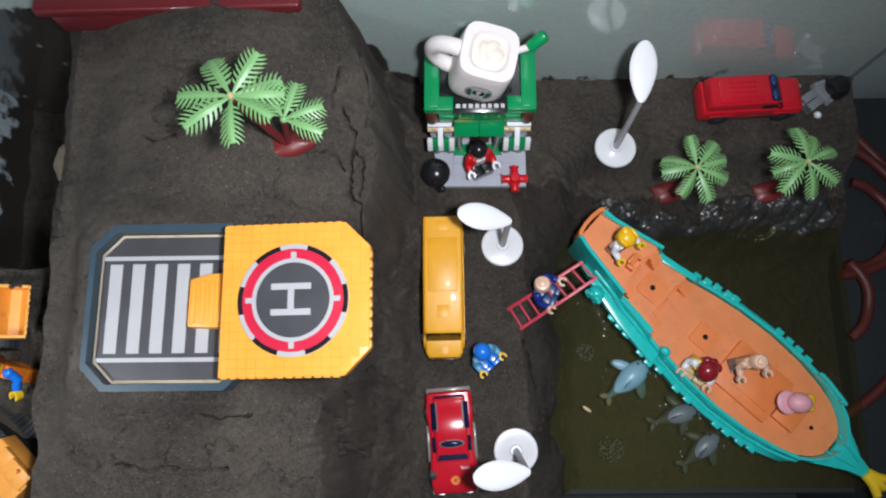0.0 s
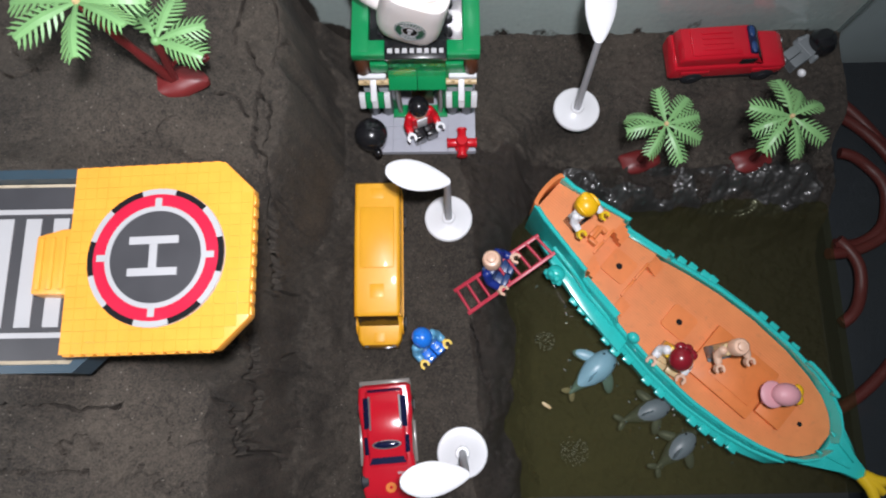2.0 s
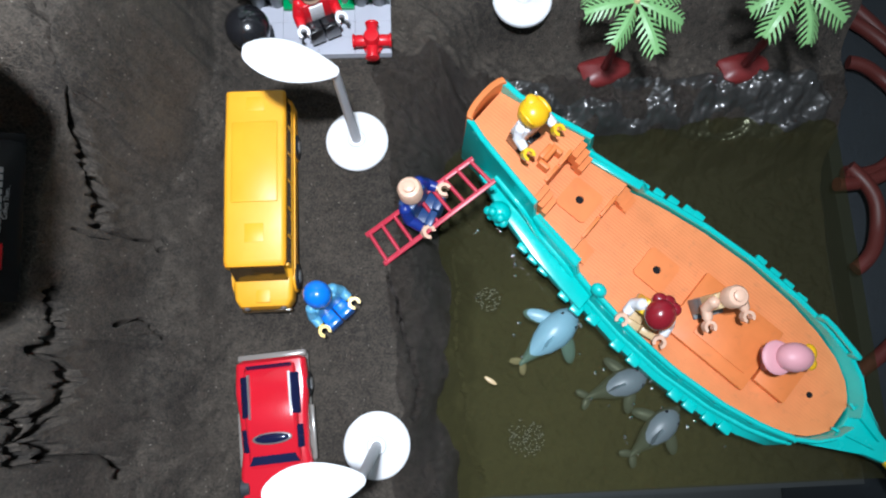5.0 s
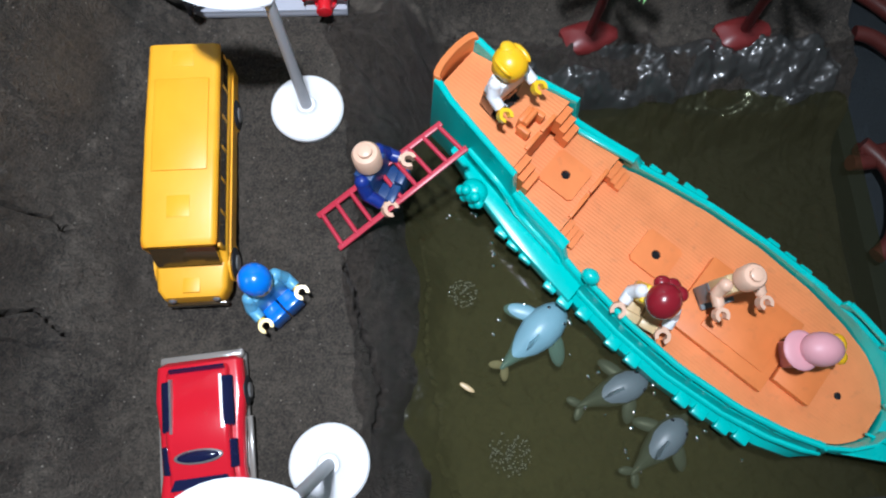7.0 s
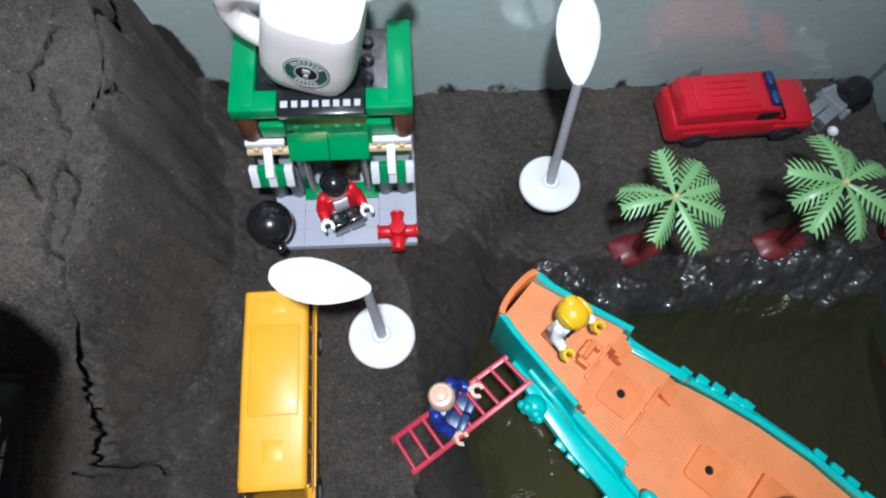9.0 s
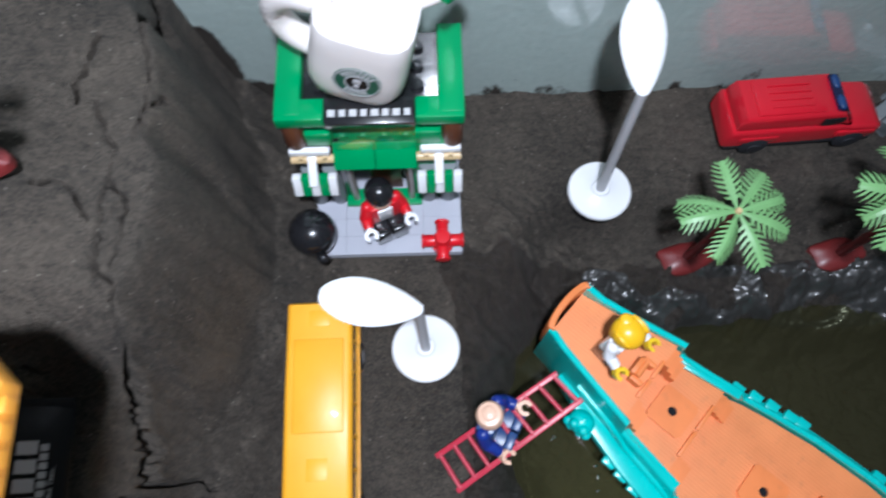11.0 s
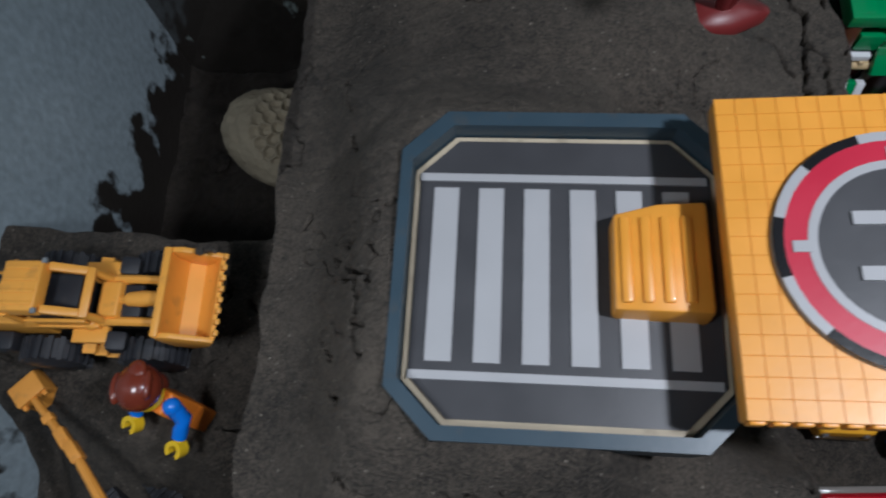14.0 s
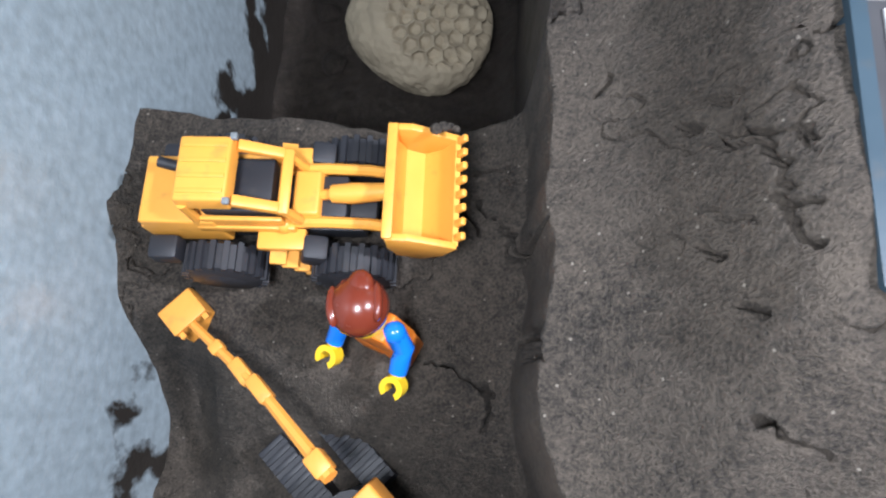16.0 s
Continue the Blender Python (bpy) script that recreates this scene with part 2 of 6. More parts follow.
MAROON = mat("maroon_plastic", (0.17, 0.02, 0.02), 0.4)
DARKRED = mat("dark_red_card", (0.14, 0.012, 0.016), 0.35, coat=0.3)
NAVY = mat("dark_blue_window", (0.008, 0.01, 0.045), 0.12, coat=0.6)
BROWNGLASS = mat("brown_window", (0.05, 0.03, 0.012), 0.12, coat=0.6)
WHITE = mat("white_plastic", (0.8, 0.8, 0.82), 0.3, var=0.05)
MUGWHITE = mat("mug_white", (0.82, 0.76, 0.74), 0.38, var=0.06)
DARKGREEN = mat("badge_green", (0.012, 0.09, 0.055), 0.35)
GREYPL = mat("light_grey_plastic", (0.45, 0.46, 0.52), 0.38, var=0.1)
GREYPOLE = mat("grey_pole", (0.52, 0.52, 0.55), 0.4)
BLACK = mat("black_plastic", (0.012, 0.012, 0.014), 0.22, coat=0.4)
RUBBER = mat("black_rubber", (0.02, 0.021, 0.026), 0.55, scuff=0.15)
SILVER = mat("silver_paint", (0.55, 0.55, 0.56), 0.3, metal=0.8)
TRANSGREY = mat("clear_grey_base", (0.22, 0.2, 0.18), 0.2, coat=0.5)
GREEN = mat("green_brick_plastic", (0.0, 0.27, 0.085), 0.3)
CLEARPL = clear_mat("clear_plastic", (0.8, 0.88, 0.82), 0.14, 0.12)
TAN = mat("tan_plastic", (0.62, 0.45, 0.24), 0.35)
BROWN = mat("brown_plastic", (0.1, 0.035, 0.018), 0.3)
CREAM = mat("coffee_foam", (0.85, 0.76, 0.66), 0.6)
LEAF = mat("leaf_green_plastic", (0.215, 0.44, 0.17), 0.4, var=0.4, scale=70)
RAMPGREY = mat("slate_plastic", (0.036, 0.064, 0.087), 0.4, scuff=0.3)
ASPHALT = mat("printed_asphalt", (0.055, 0.055, 0.06), 0.4, var=0.2)
STRIPE = mat("printed_white", (0.41, 0.41, 0.42), 0.4, var=0.06)
AGED = mat("aged_white", (0.5, 0.42, 0.3), 0.6, var=0.3, scuff=0.3)
PADRED = mat("printed_red", (0.55, 0.012, 0.045), 0.4)
FOIL = mat("black_foil", (0.012, 0.012, 0.013), 0.45, bump=0.25, bscale=180)
FOIL.node_tree.nodes["Principled BSDF"].inputs["Specular IOR Level"].default_value = 0.15
PRINT = mat("printed_grey", (0.5, 0.5, 0.51), 0.5)
DOLPH = mat("blue_grey_vinyl", (0.22, 0.4, 0.48), 0.35)
DOLPHG = mat("grey_vinyl", (0.14, 0.17, 0.18), 0.4)
NESTM = mat("grey_coral", (0.42, 0.35, 0.245), 0.85, var=0.4, scale=60, bump=0.4, bscale=500, scuff=0.3)
SKIN = mat("peach_plastic", (0.78, 0.5, 0.36), 0.35)
FIGYEL = mat("figure_yellow", (0.85, 0.55, 0.02), 0.3, coat=0.3)
HAIRYEL = mat("hair_yellow", (0.85, 0.47, 0.01), 0.3)
BLUE = mat("bright_blue", (0.01, 0.18, 0.72), 0.22, coat=0.4)
DENIM = mat("dark_blue_plastic", (0.015, 0.05, 0.16), 0.35)
NAVYCLOTH = mat("navy_plastic", (0.01, 0.03, 0.22), 0.35)
SKYBLUE = mat("pale_blue_plastic", (0.12, 0.38, 0.6), 0.3)
REDHAIR = mat("dark_red_hair", (0.25, 0.01, 0.02), 0.25, coat=0.4)
BROWNHAIR = mat("red_brown_hair", (0.17, 0.03, 0.015), 0.25, coat=0.4)
PINK = mat("pink_plastic", (0.75, 0.36, 0.4), 0.45)
VEST = mat("orange_vest", (0.75, 0.2, 0.02), 0.35)
DULLGREY = mat("dull_grey_plastic", (0.2, 0.22, 0.23), 0.45)
FOAM = mat("foam_bubbles", (0.13, 0.13, 0.09), 0.3)
HOSE = mat("red_brown_hose", (0.11, 0.017, 0.014), 0.5)
SILICONE = mat("dark_sealant", (0.12, 0.15, 0.145), 0.4)
CARPET = mat("speckled_mat", (0.02, 0.023, 0.03), 0.85, var=0.75, scale=420, bump=0.6, bscale=900)


# ---- mesh tools ----
def box(c, s, rot=(0, 0, 0), bev=0.0, seg=2):
    bm = bmesh.new()
    bmesh.ops.create_cube(bm, size=1, matrix=Matrix.Diagonal((*s, 1)))
    if bev:
        bmesh.ops.bevel(bm, geom=bm.edges[:], offset=bev, segments=seg, profile=0.5, affect="EDGES")
    bmesh.ops.transform(bm, matrix=pose(*c, *rot), verts=bm.verts)
    return bm


def taper(c, s, top, rot=(0, 0, 0), bev=0.0, shift=(0, 0)):
    """A box whose top face is scaled by top=(kx, ky) and moved by shift."""
    bm = bmesh.new()
    bmesh.ops.create_cube(bm, size=1, matrix=Matrix.Diagonal((*s, 1)))
    for v in bm.verts:
        if v.co.z > 0:
            v.co.x, v.co.y = v.co.x * top[0] + shift[0], v.co.y * top[1] + shift[1]
    if bev:
        bmesh.ops.bevel(bm, geom=bm.edges[:], offset=bev, segments=3, profile=0.5, affect="EDGES")
    bmesh.ops.transform(bm, matrix=pose(*c, *rot), verts=bm.verts)
    return bm


def rod(p, q, r, r2=None, seg=16, bev=0.0):
    p, q = Vector(p), Vector(q)
    bm = bmesh.new()
    d = q - p
    bmesh.ops.create_cone(bm, cap_ends=True, segments=seg, radius1=r, radius2=r if r2 is None else r2, depth=d.length)
    if bev:
        caps = [e for e in bm.edges if abs(e.verts[0].co.z - e.verts[1].co.z) < 1e-7]
        bmesh.ops.bevel(bm, geom=caps, offset=bev, segments=2, profile=0.5, affect="EDGES")
    m = Matrix.Translation((p + q) / 2) @ d.to_track_quat("Z", "Y").to_matrix().to_4x4()
    bmesh.ops.transform(bm, matrix=m, verts=bm.verts)
    return bm


def ball(c, r, s=(1, 1, 1), rot=(0, 0, 0), u=20, v=12):
    bm = bmesh.new()
    bmesh.ops.create_uvsphere(bm, u_segments=u, v_segments=v, radius=r)
    bmesh.ops.transform(bm, matrix=pose(*c, *rot) @ Matrix.Diagonal((*s, 1)), verts=bm.verts)
    return bm


def spun(profile, seg=28, c=(0, 0, 0), rot=(0, 0, 0)):
    """A body turned from (radius, height) pairs."""
    bm = bmesh.new()
    rings = []
    for r, z in profile:
        if r < 1e-6:
            rings.append([bm.verts.new((0, 0, z))])
        else:
            rings.append([bm.verts.new((r * math.cos(2 * math.pi * i / seg), r * math.sin(2 * math.pi * i / seg), z)) for i in range(seg)])
    for a, b in zip(rings, rings[1:]):
        for i in range(seg):
            j = (i + 1) % seg
            if len(a) == 1:
                bm.faces.new((a[0], b[i], b[j]))
            elif len(b) == 1:
                bm.faces.new((a[i], a[j], b[0]))
            else:
                bm.faces.new((a[i], a[j], b[j], b[i]))
    bmesh.ops.recalc_face_normals(bm, faces=bm.faces)
    bmesh.ops.transform(bm, matrix=pose(*c, *rot), verts=bm.verts)
    return bm


def prism(pts, z0, z1, bev=0.0, top=1.0):
    """An outline raised from z0 to z1."""
    bm = bmesh.new()
    cx, cy = sum(p[0] for p in pts) / len(pts), sum(p[1] for p in pts) / len(pts)
    lo = [bm.verts.new((x, y, z0)) for x, y in pts]
    hi = [bm.verts.new((cx + (x - cx) * top, cy + (y - cy) * top, z1)) for x, y in pts]
    bm.faces.new(lo[::-1])
    bm.faces.new(hi)
    for i in range(len(pts)):
        j = (i + 1) % len(pts)
        bm.faces.new((lo[i], lo[j], hi[j], hi[i]))
    bmesh.ops.recalc_face_normals(bm, faces=bm.faces)
    if bev:
        bmesh.ops.bevel(bm, geom=bm.edges[:], offset=bev, segments=2, profile=0.5, affect="EDGES")
    return bm


def loft(sections, cap=True):
    """Skin over closed rings of equal length."""
    bm = bmesh.new()
    rings = [[bm.verts.new(p) for p in s] for s in sections]
    n = len(rings[0])
    for a, b in zip(rings, rings[1:]):
        for i in range(n):
            j = (i + 1) % n
            bm.faces.new((a[i], a[j], b[j], b[i]))
    if cap:
        bm.faces.new(rings[0][::-1])
        bm.faces.new(rings[-1])
    bmesh.ops.recalc_face_normals(bm, faces=bm.faces)
    return bm


def ringflat(r0, r1, z0, z1, a0=0.0, a1=360.0, seg=48):
    """A flat ring or a piece of one."""
    bm = bmesh.new()
    n = max(2, int(seg * (a1 - a0) / 360))
    cols = []
    for i in range(n + 1):
        a = radians(a0 + (a1 - a0) * i / n)
        cols.append([bm.verts.new((r * math.cos(a), r * math.sin(a), z)) for r, z in ((r0, z0), (r1, z0), (r1, z1), (r0, z1))])
    for a, b in zip(cols, cols[1:]):
        for k in range(4):
            bm.faces.new((a[k], a[(k + 1) % 4], b[(k + 1) % 4], b[k]))
    if a1 - a0 < 359:
        bm.faces.new(cols[0])
        bm.faces.new(cols[-1][::-1])
    else:
        bmesh.ops.remove_doubles(bm, verts=bm.verts, dist=1e-6)
    bmesh.ops.recalc_face_normals(bm, faces=bm.faces)
    return bm


def tube(points, r, seg=10):
    """A round tube along points."""
    pts = [Vector([float(v) for v in p]) for p in points]
    secs = []
    for i, p in enumerate(pts):
        d = (pts[min(i + 1, len(pts) - 1)] - pts[max(i - 1, 0)]).normalized()
        u = d.cross(Vector((0.13, 0.31, 0.94))).normalized()
        w = d.cross(u)
        rr = float(r[i] if isinstance(r, (list, tuple)) else r)
        secs.append([p + rr * (u * math.cos(2 * math.pi * k / seg) + w * math.sin(2 * math.pi * k / seg)) for k in range(seg)])
    return loft(secs)


def build(name, pieces, mats):
    """One mesh object from pieces: a bmesh, or (bmesh, material index)."""
    mats = mats if isinstance(mats, (list, tuple)) else [mats]
    pieces = pieces if isinstance(pieces, (list, tuple)) else [pieces]
    out = bmesh.new()
    for p in pieces:
        bm, mi = p if isinstance(p, tuple) else (p, 0)
        for f in bm.faces:
            f.material_index, f.smooth = mi, True
        me = bpy.data.meshes.new("piece")
        bm.to_mesh(me)
        bm.free()
        out.from_mesh(me)
        bpy.data.meshes.remove(me)
    for e in out.edges:
        if len(e.link_faces) == 2 and e.calc_face_angle(0) > 0.7:
            e.smooth = False
    me = bpy.data.meshes.new(name)
    out.to_mesh(me)
    out.free()
    for m in mats:
        me.materials.append(m)
    return new(name, me)


def part(name, pieces, mats, parent, label=""):
    ob = build(name, pieces, mats)
    ob.parent = parent
    return tagged(ob, label)


def thing(name, m, label, category, group=""):
    e = new(name)
    e.empty_display_size = 0.01
    e.matrix_basis = m
    return tagged(e, label, category, group)


def word(body, size, depth, m, material, parent, name="lettering"):
    """Raised letters in the built-in font, as a mesh."""
    cu = bpy.data.curves.new(name, "FONT")
    cu.body, cu.size, cu.extrude, cu.align_x, cu.align_y = body, size, depth, "CENTER", "CENTER"
    tmp = new("tmp", cu)
    me = bpy.data.meshes.new_from_object(tmp.evaluated_get(bpy.context.evaluated_depsgraph_get()))
    bpy.data.objects.remove(tmp)
    me.materials.clear()
    me.materials.append(material)
    ob = new(name, me)
    ob.parent, ob.matrix_basis = parent, m
    return ob


# ---- the ground: one sheet with road, plateau, pit and pond ----
def smooth(a, b, v):
    k = np.clip((v - a) / (b - a), 0, 1)
    return k * k * (3 - 2 * k)


def value_noise(x, y, s, seed):
    """Smooth 2D noise on a lattice, from -1 to 1."""
    g = np.random.RandomState(seed).rand(64, 64) * 2 - 1
    u, v = x * s, y * s
    i, j = np.floor(u).astype(int), np.floor(v).astype(int)
    fu, fv = u - i, v - j
    fu, fv = fu * fu * (3 - 2 * fu), fv * fv * (3 - 2 * fv)
    return (g[i % 64, j % 64] * (1 - fu) * (1 - fv) + g[(i + 1) % 64, j % 64] * fu * (1 - fv)
            + g[i % 64, (j + 1) % 64] * (1 - fu) * fv + g[(i + 1) % 64, (j + 1) % 64] * fu * fv)


def fractal(x, y, s, seed, octaves=4):
    return sum(value_noise(x + 7.3 * k, y + 3.1 * k, s * 2 ** k, seed + k) * 0.5 ** k for k in range(octaves))


CRACKS = [
    [(-0.0499, 0.1475), (-0.0474, 0.1397), (-0.0461, 0.1356), (-0.042, 0.1333), (-0.0431, 0.128), (-0.0429, 0.1212), (-0.0441, 0.1202), (-0.0438, 0.1122), (-0.0449, 0.1043), (-0.0437, 0.1014)],
    [(-0.0452, 0.0997), (-0.0434, 0.0969), (-0.0397, 0.0943), (-0.0402, 0.0843), (-0.0428, 0.0743), (-0.0446, 0.0675), (-0.0455, 0.0613), (-0.0463, 0.0568), (-0.0462, 0.0442), (-0.043, 0.0447), (-0.0407, 0.0465), (-0.0368, 0.0413)],
    [(-0.0522, 0.0206), (-0.0518, 0.0163), (-0.049, 0.0077), (-0.0498, -0.0033), (-0.05, -0.0186), (-0.0481, -0.0287), (-0.0475, -0.0343), (-0.0453, -0.0359), (-0.0439, -0.0426)],
    [(-0.058, -0.0026), (-0.0562, -0.0082), (-0.054, -0.0141), (-0.0529, -0.0149), (-0.0506, -0.023), (-0.049, -0.0342)],
    [(-0.0473, 0.0411), (-0.0461, 0.0398)],
    [(0.0828, 0.0527), (0.0839, 0.0229), (0.0812, 0.0005), (0.0868, -0.0214), (0.0838, -0.0399), (0.0945, -0.0627)],
    [(0.0522, 0.0344), (0.0585, 0.0047), (0.064, -0.015), (0.061, -0.0291)],
]
THIN_CRACKS = [
    [(-0.0513, 0.1694), (-0.0528, 0.1599), (-0.0548, 0.1545), (-0.0552, 0.1467)],
    [(-0.0427, 0.1232), (-0.0396, 0.1192), (-0.038, 0.1152), (-0.0392, 0.1066), (-0.0401, 0.0985)],
    [(-0.049, 0.2057), (-0.0396, 0.1756), (-0.0354, 0.1565), (-0.036, 0.1431), (-0.0366, 0.1399), (-0.0371, 0.1356)],
    [(-0.036, 0.1431), (-0.0345, 0.1485), (-0.0334, 0.1523), (-0.0322, 0.1528), (-0.0317, 0.1505)],
    [(-0.0592, 0.1211), (-0.0567, 0.122), (-0.0522, 0.1201), (-0.0501, 0.1173), (-0.0478, 0.1115)],
    [(-0.0322, 0.1194), (-0.0311, 0.122), (-0.0305, 0.1223)],
    [(-0.1447, -0.0101), (-0.1194, -0.0112), (-0.088, -0.0112)],
    [(-0.1473, -0.0333), (-0.124, -0.035), (-0.0982, -0.0344)],
    [(-0.15, 0.125), (-0.138, 0.122), (-0.128, 0.125)],
    [(-0.0441, 0.0115), (-0.0413, 0.0146), (-0.0359, 0.0072)],
]
TOP_CRACKS = [
    [(-0.171, 0.04), (-0.17, 0.037), (-0.168, 0.037), (-0.167, 0.033), (-0.165, 0.03), (-0.165, 0.028), (-0.166, 0.027), (-0.165, 0.025), (-0.165, 0.022), (-0.165, 0.02), (-0.164, 0.018), (-0.162, 0.017)],
    [(-0.17, 0.043), (-0.168, 0.039), (-0.165, 0.037), (-0.162, 0.036), (-0.162, 0.034)],
    [(-0.176, 0.047), (-0.174, 0.044)],
    [(-0.174, 0.021), (-0.173, 0.019), (-0.172, 0.018)],
    [(-0.171, 0.011), (-0.169, 0.01), (-0.169, 0.008)],
    [(-0.174, 0.079), (-0.173, 0.076), (-0.171, 0.074)],
    [(-0.189, 0.058), (-0.187, 0.061)],
    [(-0.169, -0.007), (-0.166, -0.009), (-0.163, -0.01), (-0.159, -0.012)],
    [(-0.16, 0.052), (-0.155, 0.055)],
    [(-0.166, 0.025), (-0.163, 0.023)],
    [(-0.173, 0.048), (-0.17, 0.046)],
]
PIT_CRACKS = [
    [(-0.218, 0.049), (-0.213, 0.044), (-0.212, 0.04)],
    [(-0.212, 0.05), (-0.208, 0.045)],
    [(-0.203, 0.039), (-0.204, 0.035), (-0.2, 0.031)],
    [(-0.2, 0.014), (-0.199, 0.003)],
    [(-0.226, 0.007), (-0.218, 0.005), (-0.211, 0.001), (-0.207, -0.002)],
    [(-0.211, 0.001), (-0.208, -0.004), (-0.209, -0.01)],
    [(-0.206, 0.042), (-0.202, 0.037), (-0.199, 0.031)],
]
GROOVES = [[(-0.0385, 0.0772), (-0.0415, 0.0656), (-0.0425, 0.0474)], [(-0.047, 0.0), (-0.046, -0.03)], [(-0.0455, 0.003), (-0.044, -0.028)], [(0.055, 0.138), (0.064, 0.124), (0.066, 0.108)], [(0.072, 0.152), (0.082, 0.138), (0.09, 0.142)]]


def line_distance(x, y, lines):
    best = np.full(x.shape, 9.0)
    for line in lines:
        for (ax, ay), (bx, by) in zip(line, line[1:]):
            dx, dy = bx - ax, by - ay
            k = np.clip(((x - ax) * dx + (y - ay) * dy) / (dx * dx + dy * dy), 0, 1)
            best = np.minimum(best, np.hypot(x - ax - k * dx, y - ay - k * dy))
    return best


def crack_depth(x, y):
    """How far each place is sunk by cracks and old grooves, in metres."""
    wx, wy = x + 0.0009 * fractal(x, y, 150, 5, 3) + 0.0006 * fractal(x, y, 480, 6, 2), y + 0.0009 * fractal(x, y, 150, 9, 3) + 0.0006 * fractal(x, y, 480, 10, 2)
    wide = 0.00034 + 0.0004 * fractal(x, y, 110, 14, 2)
    thin = 0.0003 + 0.0003 * fractal(x, y, 130, 17, 2)
    deep = np.clip(1 - line_distance(wx, wy, CRACKS) / (np.maximum(wide, 0.0001) + 0.0004), 0, 1)
    fine = np.clip(1 - line_distance(wx, wy, THIN_CRACKS + TOP_CRACKS + PIT_CRACKS) / (np.maximum(thin, 0.0) + 0.0003), 0, 1) * smooth(-0.0001, 0.0001, thin)
    worn = 1 - smooth(0.0008, 0.003, line_distance(wx, wy, GROOVES))
    # a net of hair cracks on the dry top and in the pit
    ridge = np.abs(fractal(x, y, 60, 141, 3) + 0.25 * fractal(x, y, 300, 145, 2))
    dry = smooth(0.02, 0.3, fractal(x, y, 28, 151, 2)) * smooth(-0.03, -0.05, x) * smooth(0.175, 0.15, y)
    hair = (1 - smooth(0.012, 0.045, ridge)) * dry
    return np.maximum(np.maximum(0.011 * deep, 0.009 * fine), np.maximum(0.0012 * worn, 0.0032 * hair))


def height(x, y):
    """The height of the ground at x, y."""
    z = -0.008 * (1 - smooth(0.03, 0.13, y)) + 0.0012 * fractal(x, y, 45, 20) + 0.0007 * fractal(x, y, 130, 24)
    # bank and pond
    wob = 0.004 * fractal(x, y, 38, 30, 3)
    bank = smooth(0.058, 0.094, x + wob)
    shore = smooth(0.162, 0.14, y + wob * 0.5) * smooth(0.075, 0.1, x)
    shelf = smooth(0.126, 0.082, y + wob)
    low = -0.025 * shore - 0.03 * shelf * bank - 0.024 * shelf * bank * (1 - smooth(0.075, 0.1, x))
    rough = shore * (1 - shelf) * smooth(0.15, 0.125, y) + shelf * bank * (1 - bank) * 3 + 0.5 * shelf * shore * (1 - shelf)
    z = z + low + rough * 0.0055 * fractal(x, y, 80, 40) + 0.0005 * fractal(x, y, 260, 44, 3)
    fold = smooth(0.045, 0.065, x) * smooth(0.12, 0.1, x) * smooth(0.08, 0.1, y) * smooth(0.165, 0.15, y)
    z = z + fold * 0.006 * fractal(x + y, (y - x) * 0.45, 75, 46, 4) + 0.0016 * fractal(x, y, 120, 48, 3) * smooth(-0.012, -0.022, x)
    # plateau, with its crumbled side
    edge = -0.052 + 0.016 * smooth(0.055, 0.09, y) - 0.006 * smooth(0.02, -0.01, y) - 0.02 * smooth(0.165, 0.205, y) + 0.004 * fractal(x, y, 50, 50, 3)
    top = 0.1035 + 0.011 * smooth(0.085, 0.115, y) * smooth(-0.048, -0.072, x) * smooth(-0.17, -0.13, x) + 0.011 * smooth(-0.19, -0.16, x) * smooth(-0.06, -0.1, x) - 0.028 * smooth(-0.09, -0.055, x) * smooth(0.095, 0.066, y) * smooth(-0.005, 0.012, y) + 0.0012 * fractal(x, y, 40, 60) + 0.0006 * fractal(x, y * 2, 60, 64)
    out = np.maximum(np.maximum(np.abs(x + 0.1215) - 0.0348, np.abs(y - 0.0374) - 0.0364), 0)
    top = top + 0.0155 * smooth(0.04, 0.002, out) * smooth(-0.095, -0.115, x)
    px, py = np.abs(x + 0.1192), np.abs(y - 0.0379)
    rim = np.maximum(np.maximum(px - 0.0371, py - 0.0373), (px + py - 0.0642) * 0.707)
    top = top + 0.0085 * smooth(0.022, 0.0, rim + 0.001 * fractal(x, y, 160, 66, 2)) * smooth(-0.0014, -0.0002, rim) * smooth(-0.095, -0.115, x)
    side = smooth(edge + 0.016, edge, x)
    foot = smooth(edge + 0.04, edge + 0.012, x)
    side_z = 0.02 * foot + (top - 0.02) * side + (0.003 * fractal(x, y, 70, 70) + 0.003 * fractal(x, y, 170, 72)) * side * (1 - side) * 4 + 0.004 * fractal(x, y, 95, 75) * foot * (1 - side)
    z = np.where(x < edge + 0.04, z * (1 - foot) + side_z, z)
    # pit floor and the deep hole behind it
    left = smooth(-0.2025, -0.1992, x + 0.0024 * fractal(x, y, 40, 80, 4) - 0.006 * smooth(0.0, -0.03, y))
    floor_z = 0.054 + 0.008 * smooth(0.018, 0.045, y) - 0.03 * smooth(0.012, -0.03, y + 0.25 * (x + 0.26)) - 0.014 * smooth(0.02, 0.0, y) * smooth(-0.28, -0.3, x) + 0.003 * fractal(x, y, 45, 90) + 0.006 * smooth(-0.21, -0.198, x) + 0.003 * smooth(-0.3, -0.31, x)
    floor_z = floor_z - 0.1 * smooth(0.0715, 0.0775, y + 0.002 * fractal(x, y, 50, 95, 3))
    z = np.where(x < -0.15, z * left + floor_z * (1 - left), z)
    z = z + 0.004 * smooth(-0.297, -0.312, x) * np.maximum(0, fractal(x, y, 75, 97, 4))
